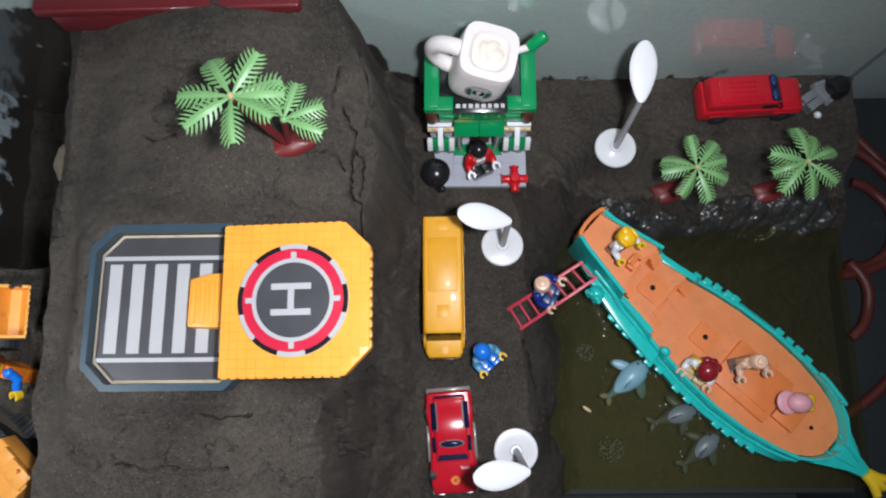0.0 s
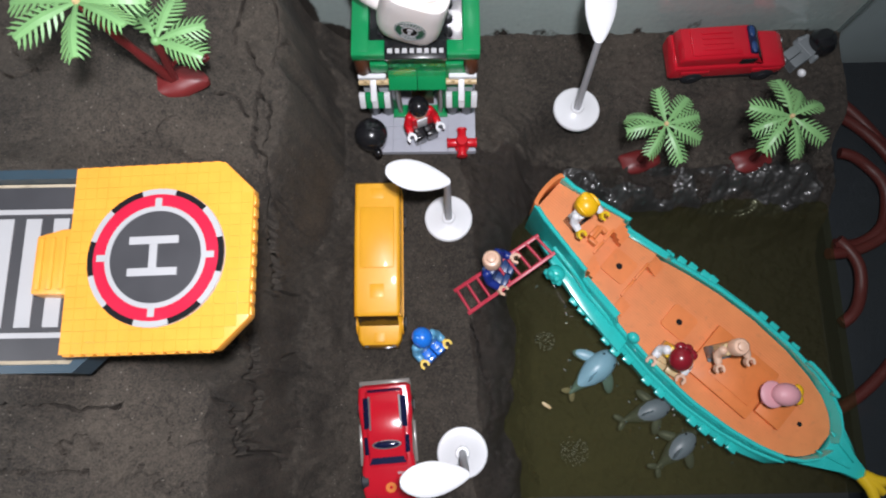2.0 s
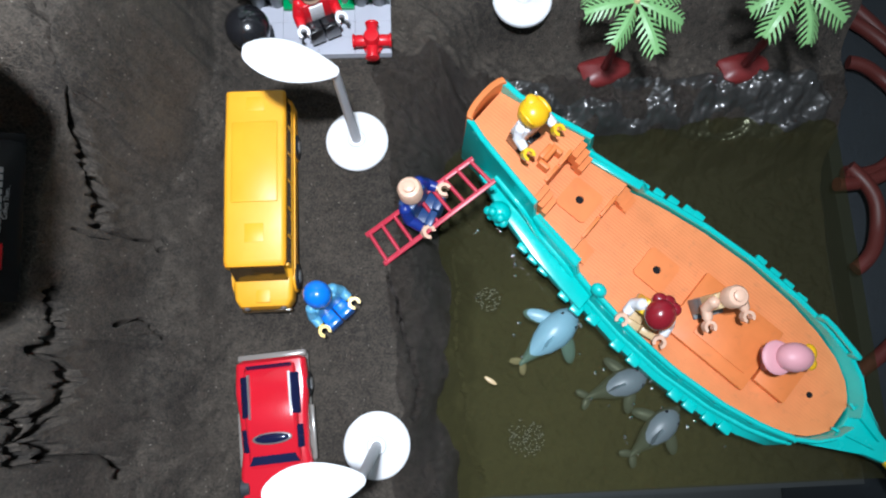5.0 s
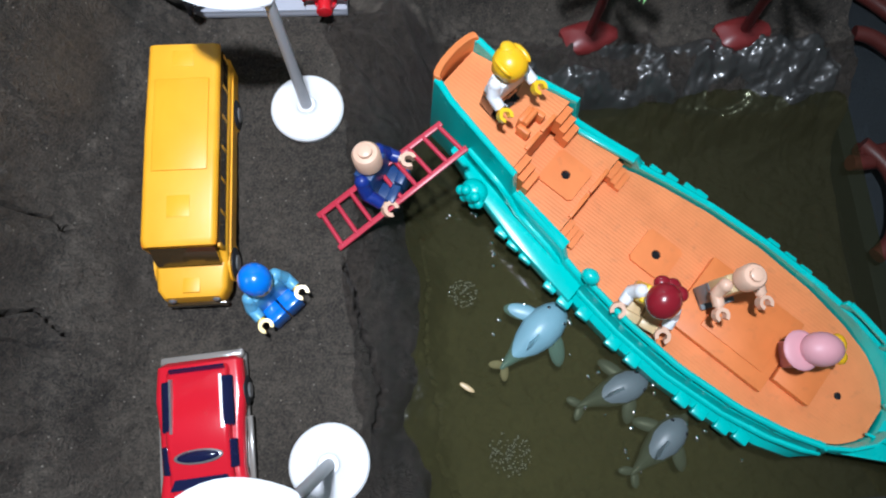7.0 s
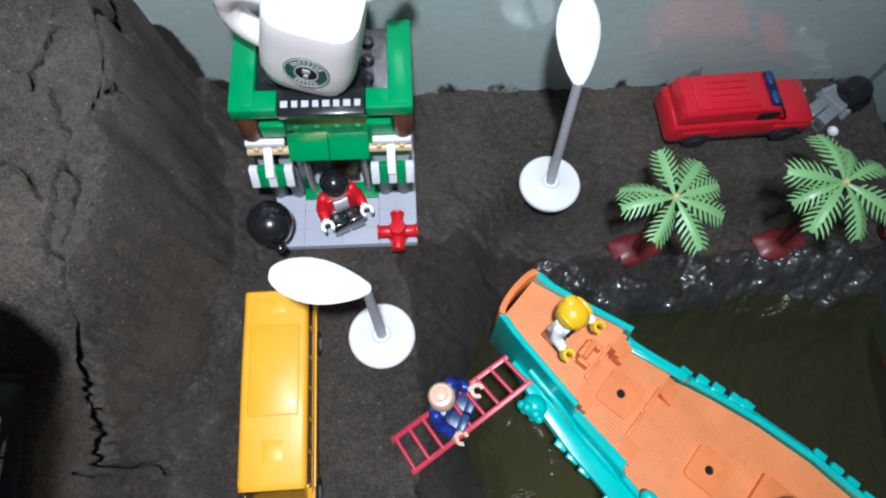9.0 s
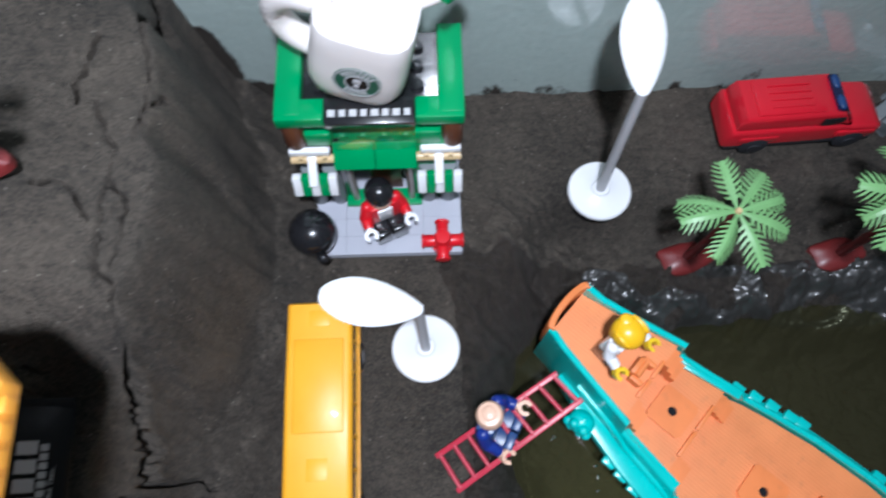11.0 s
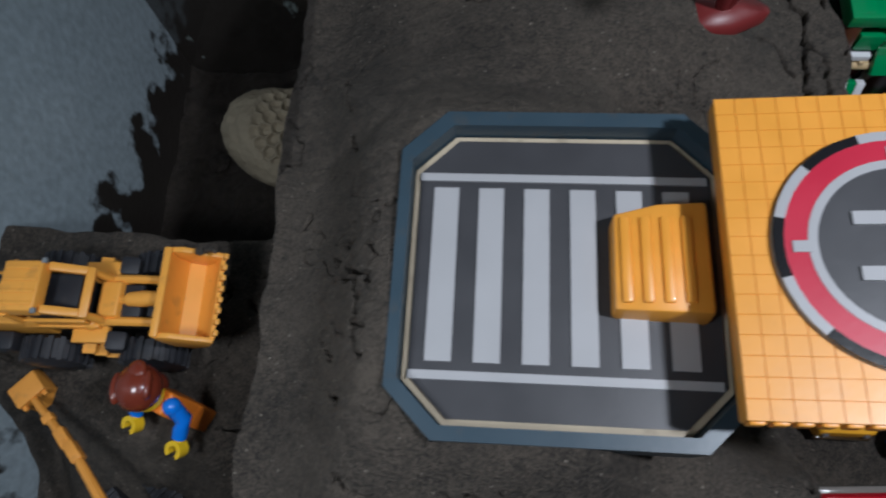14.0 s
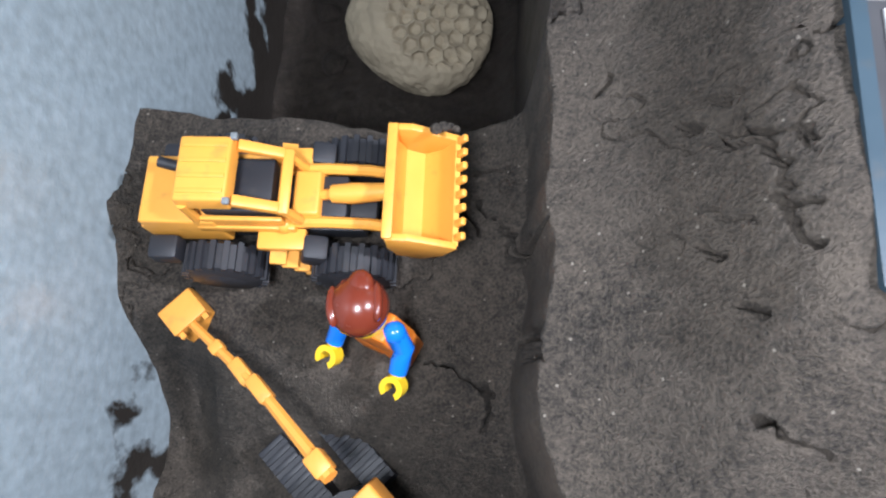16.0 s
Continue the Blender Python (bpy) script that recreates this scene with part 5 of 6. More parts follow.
def boat():
    t = thing("toy_boat", pose(0.0994, 0.103, 0, 0, 0, -43.06), "teal plastic toy ship with an orange deck floating in the pond", "toy boat")
    secs = []
    for s, h, g in HULL_LINES:
        low, th = -0.0535, 0.0026
        inner = max(h - th, 0.0012)
        k = min(1.0, max(0.0, (s - 0.01) / 0.04)) * min(1.0, max(0.0, (0.2085 - s) / 0.02))
        e = 0.0048 * k
        secs.append([(s, h * 0.55, low), (s, h * 0.86, low + 0.007), (s, h + e, -0.034), (s, h + e, -0.0275), (s, h + 0.0006, -0.0245), (s, h, g - 0.0006), (s, h - 0.0006, g), (s, inner + 0.0006, g), (s, inner, g - 0.0006), (s, inner, -0.034),
                     (s, -inner, -0.034), (s, -inner, g - 0.0006), (s, -inner - 0.0006, g), (s, -h + 0.0006, g), (s, -h, g - 0.0006), (s, -h - 0.0006, -0.0245), (s, -h - e, -0.0275), (s, -h - e, -0.034), (s, -h * 0.86, low + 0.007), (s, -h * 0.55, low)])
    part("hull", loft(secs), TEAL, t, "glossy teal hull")
    part("stern_deck", prism(deck_outline(-0.002, 0.04, 0.0028), -0.03, 0.0052), PLANKS, t, "orange planked deck")
    part("middle_deck", prism(deck_outline(0.0402, 0.068, 0.003), -0.03, -0.0118), PLANKS, t)
    part("main_deck", prism(deck_outline(0.0682, 0.2062, 0.0034, 60), -0.03, -0.0198), PLANKS, t)
    tr = [(-0.0055 - 0.003 * math.cos(radians(a)) + 0.0022, 0.0122 * math.sin(radians(a))) for a in np.linspace(-90, 90, 12)]
    tr = tr + [(x + 0.0026, y * 0.93) for x, y in tr[::-1]]
    part("transom", prism(tr, -0.012, 0.0148, 0.0004), ORANGE, t, "curved orange stern board")
    for sd in (-1, 1):
        st = part("stairs", [box((0.0414 + 0.0028 * k, sd * 0.0132, -0.0015 - 0.0042 * k), (0.0029, 0.0082, 0.009)) for k in range(3)], ORANGE, t)
        part("stairs", [box((0.0696 + 0.0026 * k, sd * 0.0162, -0.0162 - 0.002 * k), (0.0027, 0.0085, 0.005)) for k in range(3)], ORANGE, t)
        part("deck_lip", box((0.0392, sd * 0.0048, 0.0057), (0.0016, 0.0088, 0.0016), bev=0.0003), ORANGE, t)
        part("deck_lip", box((0.0676, sd * 0.0068, -0.0112), (0.0016, 0.0125, 0.0018), bev=0.0003), ORANGE, t)
        # rail along the side, on short posts
        s0, s1 = (0.09, 0.19) if sd < 0 else (0.172, 0.192)
        pts = [(s, sd * (beam_at(s, 1) - 0.0012), beam_at(s, 2) + 0.0036) for s in np.linspace(s0, s1, 22)]
        part("rail", tube(pts, 0.0013, 8), TEAL, t)
        for s in np.linspace(s0 + 0.0005, s1 - 0.0005, 7 if sd < 0 else 2):
            part("rail_post", box((s, sd * (beam_at(s, 1) - 0.0012), beam_at(s, 2) + 0.0015), (0.0042, 0.002, 0.0048), bev=0.0004), TEAL, t)
        if sd < 0:
            part("rail_end", ball((0.088, sd * 0.0275, -0.0092), 0.0034, (1.1, 0.9, 0.9)), TEAL, t)
        # tabs standing out from the side
        tabs = (0.05, 0.057, 0.0642, 0.079, 0.087, 0.096, 0.112, 0.122, 0.146, 0.154, 0.164, 0.172) if sd < 0 else (0.024, 0.075, 0.083, 0.0905, 0.099, 0.1045, 0.14, 0.1485, 0.1565, 0.165)
        for s in tabs:
            out = 0.0082 if sd < 0 and s < 0.09 else 0.0048
            part("side_tab", box((s, sd * (beam_at(s, 1) + out), -0.0242 if out > 0.005 else -0.0272), (0.0058, 0.0046, 0.0036), bev=0.0006), TEAL, t)
        wale = [(s, sd * (beam_at(s, 1) + 0.0008), beam_at(s, 2) - 0.0085) for s in np.linspace(0.02, 0.195, 30)]
        part("wale", tube([(s, y, min(z, -0.0085)) for s, y, z in wale], 0.0014, 8), TEAL, t)
        part("inner_ledge", box((0.0595, sd * 0.0212, -0.0105), (0.0285, 0.0038, 0.0024), (0, 0, sd * 8.5), bev=0.0005), TEAL, t)
    part("side_ledge", prism([(0.012, -0.0185), (0.03, -0.0252), (0.0555, -0.0322), (0.088, -0.0375), (0.088, -0.0292), (0.055, -0.0228), (0.03, -0.0178), (0.012, -0.0142)], -0.0262, -0.0195, 0.0006), TEAL, t, "wide teal ledge along the ship's side")
    ros = part("rosette", ball((0.031, -0.0262, -0.0195), 0.0058, (1, 0.9, 0.9)), TEAL, t)
    for a in range(0, 360, 60):
        part("petal", ball((0.031 + 0.0046 * math.cos(radians(a)), -0.0292, -0.0195 + 0.0046 * math.sin(radians(a))), 0.0022, u=12, v=8), TEAL, ros)
    # Black discs on the deck paint in the shade inside the mast holes.
    for s, z in ((0.0558, -0.0118), (0.1036, -0.0198)):
        p = part("mast_plate", plate_with_hole(s, 0.0, 0.0082, 0.0019, z - 0.0004, z + 0.0014), ORANGE, t, "square orange plate with a mast hole")
        part("hole", rod((s, 0, z), (s, 0, z + 0.0004), 0.002, seg=18), BLACK, p)
    part("hatch", [box((0.1435, -0.0025, -0.0185), (0.043, 0.0335, 0.0034), bev=0.0006), box((0.147, -0.001, -0.0167), (0.0285, 0.0235, 0.001), bev=0.0004)], ORANGE, t, "raised orange hatch")
    part("fore_hatch", [box((0.174, -0.001, -0.0182), (0.0162, 0.022, 0.004), bev=0.0006)], ORANGE, t)
    # The bow's hole is a black disc too, its shade put in as colour.
    part("bow_hole_shade", rod((0.1903, 0, -0.0203), (0.1903, 0, -0.0195), 0.0014, seg=14), BLACK, t)
    part("helm", [box((0.0315, -0.001, 0.0092), (0.0022, 0.0075, 0.008), bev=0.0005), box((0.0345, 0.0035, 0.0082), (0.0055, 0.0022, 0.006), bev=0.0005), box((0.0345, -0.0055, 0.0082), (0.0055, 0.0022, 0.006), bev=0.0005), rod((0.0335, -0.0045, 0.0122), (0.0335, 0.0025, 0.0122), 0.0013)], ORANGE, t, "orange steering stand")
    bow = [(0.186, 0.0262), (0.205, 0.0165), (0.222, 0.0064), (0.234, 0.0032), (0.234, -0.0028), (0.222, -0.0067), (0.205, -0.0165), (0.186, -0.0262), (0.2, -0.018), (0.2055, -0.011), (0.2075, -0.003), (0.2075, 0.003), (0.2055, 0.011), (0.2, 0.018)]
    part("bowsprit", prism(bow, -0.0235, -0.0165, 0.0012), TEAL, t, "pointed teal bow")
    part("bow_cheek", [box((0.2135, sd * 0.0045, -0.0152), (0.02, 0.0012, 0.0022), (0, 0, -sd * 14), bev=0.0004) for sd in (-1, 1)], TEAL, t)
    claw = [tube([(0.232, 0, -0.018), (0.2385, w * 0.4, -0.0165), (0.2435, w, -0.0165), (0.2465, w * 1.25, -0.0205)], [0.0042, 0.0036, 0.0028, 0.0015], 10) for w in (-0.0062, 0.0, 0.0062)]
    part("figurehead", claw, FIGYEL, t, "yellow claw-shaped figurehead")
    return t


boat()


def deck_spot(s, w, z):
    c, n = math.cos(radians(-43.06)), math.sin(radians(-43.06))
    return (0.0994 + s * c - w * n, 0.103 + s * n + w * c, z)


figure("toy_figure", deck_spot(0.0185, 0.0, 0.0052), 38, "toy sailor with yellow hair and white shirt at the helm", FIGYEL, HAIRYEL, WHITE, WHITE, FIGYEL, BLACK, "long", 0, False, (4, 0), (60, 60)).scale = (0.9, 0.9, 0.8)
figure("toy_figure", deck_spot(0.111, -0.0162, -0.0198), -34, "toy figure with dark red hair leaning over the ship's rail", SKIN, REDHAIR, FIGYEL, WHITE, SKIN, TAN, "spiky", 0, True, (16, 0), (80, 80))
figure("toy_figure", deck_spot(0.129, 0.0005, -0.0162), 12, "bald peach-coloured toy figure with bare arms on the hatch", SKIN, SKIN, TAN, SKIN, SKIN, DULLGREY, "none", 0, False, (1, 0), (75, 75)).scale = (0.92, 0.92, 0.9)
figure("toy_figure", deck_spot(0.166, 0.0, -0.0172), -92, "pink toy figure with a pink cap sitting on the foredeck", HAIRYEL, PINK, PINK, PINK, PINK, PINK, "sunhat", 0, "low", (-4, 0), (10, 10))


# ---- dolphins, foam and a leaf in the pond ----
def dolphin(head, tail, z, m, label, roll=0, girth=1.0):
    h, e = Vector((*head, z)), Vector((*tail, z - 0.002))
    L = (h - e).length
    prof = [(-0.5, 0.0006, 0), (-0.44, 0.0012, -0.001), (-0.3, 0.0026, -0.0008), (-0.12, 0.0052, 0), (0.05, 0.0066, 0.0004), (0.2, 0.0064, 0.0004), (0.32, 0.0052, 0), (0.4, 0.0036, -0.0006), (0.44, 0.002, -0.001), (0.5, 0.0011, -0.0012)]
    secs = [[(k * L, r * girth * math.cos(a), o + r * girth * 0.92 * math.sin(a)) for a in np.linspace(0, 2 * math.pi, 16, endpoint=False)] for k, r, o in prof]
    P = [(loft(secs), 0)]
    for s in (-1, 1):
        P.append((ball((0.3 * L, s * 0.0036 * girth, 0.0032 * girth), 0.0009, u=10, v=8), 1))
    P.append(loft([[(-0.04 * L + 0.0045 * (1 - k) - 0.004 * k, 0.0007 * (1 - k) * s, 0.006 + 0.0055 * k) for s in (1, -1)] + [(-0.1 * L - 0.004 * k, 0.0006 * (1 - k) * s, 0.0055 + 0.005 * k) for s in (-1, 1)] for k in (0, 0.5, 0.95)]))
    for s in (-1, 1):
        fl = ball((0.14 * L - 0.002, s * 0.0082 * girth, -0.0008), 0.0068 * girth, (0.42, 1.0, 0.2), (s * -10, 0, s * 32), 14, 8)
        P.append(fl)
        P.append((ball((-0.5 * L + 0.0002, s * 0.0022, -0.001), 0.0036, (0.5, 1.0, 0.2), (0, 0, s * 44), 12, 8), 2 if girth > 1.1 else 0))
    ob = build("toy_dolphin", P, [m, BLACK, AGED])
    d = h - e
    ob.matrix_basis = Matrix.Translation((h + e) / 2) @ pose(0, 0, 0, 0, 0, math.degrees(math.atan2(d.y, d.x))) @ pose(0, 0, 0, roll, -3, 0)
    return tagged(ob, label, "toy dolphin", "toy dolphins")


dolphin((0.1412, 0.0175), (0.1116, -0.0078), -0.036, DOLPH, "pale blue-grey toy dolphin floating beside the ship", 8, 1.22)
dolphin((0.1741, -0.0139), (0.1415, -0.0248), -0.038, DOLPHG, "dark grey toy dolphin floating beside the ship")
dolphin((0.1862, -0.0306), (0.1605, -0.0525), -0.038, DOLPHG, "dark grey toy dolphin with its tail in the water")


def foam(x, y, r, n):
    rng = random.Random(int(x * 1e4))
    P = []
    for _ in range(n):
        a, q = rng.uniform(0, 6.28), r * math.sqrt(rng.random())
        b = bmesh.new()
        bmesh.ops.create_icosphere(b, subdivisions=1, radius=rng.uniform(0.00025, 0.0005))
        bmesh.ops.transform(b, matrix=Matrix.Translation((x + q * math.cos(a), y + q * math.sin(a), -0.0357)), verts=b.verts)
        P.append(b)
    tagged(build("foam", P, FOAM), "patch of pale bubbles on the pond", "foam", kind="stuff")


foam(0.098, 0.024, 0.006, 90)
foam(0.112, -0.041, 0.0085, 150)
# Shiny beads added along the waterline to stand for glints on the water.
GLINT_BEAD = clear_mat("clear_glint_bead", (0.95, 0.97, 0.95), 0.6, 0.15)
rng = random.Random(12)
beads = []
for cx, cy, rx, ry in ((0.126, 0.004, 0.017, 0.014), (0.157, -0.02, 0.016, 0.009), (0.173, -0.042, 0.015, 0.012), (0.1, 0.04, 0.012, 0.02), (0.21, -0.03, 0.02, 0.02)):
    for _ in range(9):
        a = rng.uniform(0, 6.28)
        beads.append(ball((cx + rx * math.cos(a), cy + ry * math.sin(a), -0.0357), rng.uniform(0.0004, 0.0009), (1.5, 1, 0.7), (0, 0, rng.uniform(0, 180)), 10, 6))
tagged(build("glint_beads", beads, GLINT_BEAD), "tiny clear beads added as glints on the pond's surface", "water drops", kind="stuff").visible_shadow = False
leaf = build("leaf", ball((0, 0, 0), 0.0034, (1, 0.32, 0.1), u=14, v=8), TAN)
leaf.matrix_basis = pose(0.097, -0.0145, -0.0353, 0, 0, -35)
tagged(leaf, "tiny pale dry leaf on the water", "leaf")


# ---- crinkled film along the pond's edge ----
def film(x0, x1, y0, y1, seed):
    nx, ny = 200, 44
    bm = bmesh.new()
    xs, ys = np.linspace(x0, x1, nx), np.linspace(y0, y1, ny)
    gx, gy = np.meshgrid(xs, ys)
    lift = 0.001 * np.abs(fractal(gx, gy * 0.6, 62, seed, 2)) - 0.0001 + 0.0022 * fractal(gx, gy * 1.5, 42, seed + 9, 2)
    fade = smooth(y0, y0 + 0.006, gy) * smooth(y1, y1 - 0.006, gy) * smooth(x0, x0 + 0.01, gx) * smooth(x1, x1 - 0.01, gx)
    zz = height(gx.ravel(), gy.ravel()).reshape(gx.shape) - 0.0012 + (lift + 0.0017) * fade
    vs = [[bm.verts.new((float(gx[j, i]), float(gy[j, i]), float(zz[j, i]))) for i in range(nx)] for j in range(ny)]
    for j in range(ny - 1):
        for i in range(nx - 1):
            bm.faces.new((vs[j][i], vs[j][i + 1], vs[j + 1][i + 1], vs[j + 1][i]))
    ob = build("plastic_film", bm, FILM)
    return tagged(ob, "wet crinkled dark plastic film along the pond's edge", "plastic film", kind="stuff")


FILM = mat("wet_film", (0.034, 0.032, 0.03), 0.45, coat=1.0, var=0.6, scale=90, bump=0.06, bscale=90, bdist=0.0012)
FILM.node_tree.nodes["Principled BSDF"].inputs["Coat Roughness"].default_value = 0.2
film(0.108, 0.281, 0.1, 0.134, 210)


# ---- palms ----
def frond(length, width, rise, droop, seed):
    """A feathered leaf along +x: a folded blade whose edges are cut into a comb of leaflets."""
    rng = random.Random(seed)
    bm = bmesh.new()

    def spine(k):
        return Vector((length * (k - 0.12 * k * k), 0, rise * k * (1 - 0.35 * k) - droop * k ** 2.3))

    def half(k):
        return width * (0.16 + 0.84 * min(1.0, max(0.0, (k - 0.1) / 0.3)) ** 0.8) * (1 - max(0.0, (k - 0.72) / 0.28) ** 2 * 0.6)

    def slab(pts, th):
        up = Vector((0, 0, th))
        lo = [bm.verts.new(p - up) for p in pts]
        hi = [bm.verts.new(p + up) for p in pts]
        bm.faces.new(hi)
        bm.faces.new(lo[::-1])
        for i in range(len(pts)):
            j = (i + 1) % len(pts)
            bm.faces.new((lo[i], lo[j], hi[j], hi[i]))
    n = 10
    for i in range(n):
        k0, k1 = i / n, (i + 1) / n
        a, b = spine(k0), spine(k1)
        ahead = (b - a).normalized()
        rib0, rib1 = 0.0005 + 0.17 * half(k0), 0.0005 + 0.17 * half(k1)
        for s in (-1, 1):
            fold = Vector((0, s, -0.24))
            slab([a, b, b + fold * rib1, a + fold * rib0][::s], 0.0003)
            if k0 < 0.12:
                continue
            reach = half((k0 + k1) / 2) * rng.uniform(0.9, 1.06)
            r0, r1 = a.lerp(b, 0.02) + fold * rib0 * 0.8, a.lerp(b, 0.54) + fold * rib1 * 0.8
            out = fold * (reach - rib0) + ahead * reach * (0.3 + 0.4 * k0) + Vector((0, 0, -0.12 * reach))
            mid = out * 0.62 + Vector((0, 0, 0.03 * reach))
            slab([r0, r1, r1 + mid - ahead * 0.0001, r1.lerp(r0, 0.2) + out, r0 + mid][::s], 0.00024)
    bmesh.ops.recalc_face_normals(bm, faces=bm.faces)
    return bm


def palm(base, crown, spread, angles, label, foot_r=0.0105, z=None):
    zb = gz(*base) if z is None else z
    t = thing("palm_tree", pose(base[0], base[1], zb), label, "toy palm")
    rel = Vector(crown) - Vector((base[0], base[1], zb))
    rng = random.Random(int(base[0] * 1e4) + 7)
    secs = []
    for rr, zz in ((1.0, -0.002), (1.0, 0.0008), (0.8, 0.0026), (0.3, 0.004)):
        secs.append([(foot_r * rr * (1.25 + 0.18 * math.sin(3 * a + 1)) * math.cos(a), foot_r * rr * (0.72 + 0.12 * math.sin(2 * a)) * math.sin(a), zz) for a in np.linspace(0, 2 * math.pi, 28, endpoint=False)])
    part("foot", loft(secs), MAROON, t, "flat maroon foot")
    bend = Vector((-rel.y, rel.x, 0)) * 0.12
    pts = [rel * float(k) + bend * math.sin(math.pi * k) for k in np.linspace(0.02, 1, 9)]
    part("trunk", tube(pts, [0.0019 - 0.0006 * k + 0.0003 * (i % 2) for i, k in enumerate(np.linspace(0, 1, 9))], 12), MAROON, t, "thin maroon trunk")
    part("crown_core", spun([(0, -0.001), (0.0012, -0.001), (0.0014, 0.0006), (0.001, 0.0016), (0, 0.0018)], 12, rel), TAN, t, "small tan knob amid the leaves")
    for i, a in enumerate(angles):
        L = spread * rng.uniform(0.88, 1.08)
        ob = part("frond", frond(L, L * 0.24, L * rng.uniform(0.12, 0.34), L * rng.uniform(0.12, 0.36), i + int(base[0] * 1000)), LEAF, t, "")
        ob.matrix_basis = Matrix.Translation(rel) @ pose(0, 0, 0, 0, 0, a + rng.uniform(-7, 7)) @ pose(0, 0, 0, rng.uniform(-24, 24), rng.uniform(-8, 14), 0)
    return t


palm((0.1605, 0.1345), (0.1557, 0.13, 0.0453), 0.0245, (95, 55, 15, -25, -62, -118, 155, 190), "green plastic palm on a maroon foot at the pond's bank")
palm((0.2305, 0.1335), (0.2194, 0.1308, 0.0506), 0.0245, (100, 60, 25, -35, -75, -125, 165, 195), "green plastic palm on a maroon foot near the glass side")


def double_palm():
    zb = gz(-0.0735, 0.1212)
    t = palm((-0.0735, 0.1212), (-0.082, 0.119, 0.1794), 0.0258, (116, 62, 24, 2, -35, -78, 180, 216), "tall green plastic palm with a small second crown, maroon foot", 0.0095)
    rel = Vector((-0.0668, 0.1192, 0.1543)) - Vector((-0.0735, 0.1212, zb))
    part("side_trunk", tube([rel * float(k) for k in np.linspace(0.05, 1, 7)], [0.0015 + 0.0003 * (i % 2) for i in range(7)], 10), MAROON, t)
    part("crown_core", ball(rel, 0.0017), LEAF, t)
    for i, a in enumerate((75, 20, -20, 120)):
        ob = part("frond", frond(0.021, 0.0058, 0.005, 0.004, 90 + i), LEAF, t)
        ob.matrix_basis = Matrix.Translation(rel) @ pose(0, 0, 0, 6, 0, a)
    part("dry_stalk", [tube([rel * 0.4, rel * 0.45 + Vector((0.005, 0.002, 0.0015)), rel * 0.45 + Vector((0.011, 0.0025, 0.0012))], [0.0011, 0.0009, 0.0009], 8), ball(rel * 0.45 + Vector((0.0132, 0.0022, 0.0012)), 0.0026, (1.35, 0.9, 0.6), u=12, v=8), ball(rel * 0.45 + Vector((0.0065, 0.0036, 0.0016)), 0.0012, u=8, v=6)], MAROON, t)


double_palm()


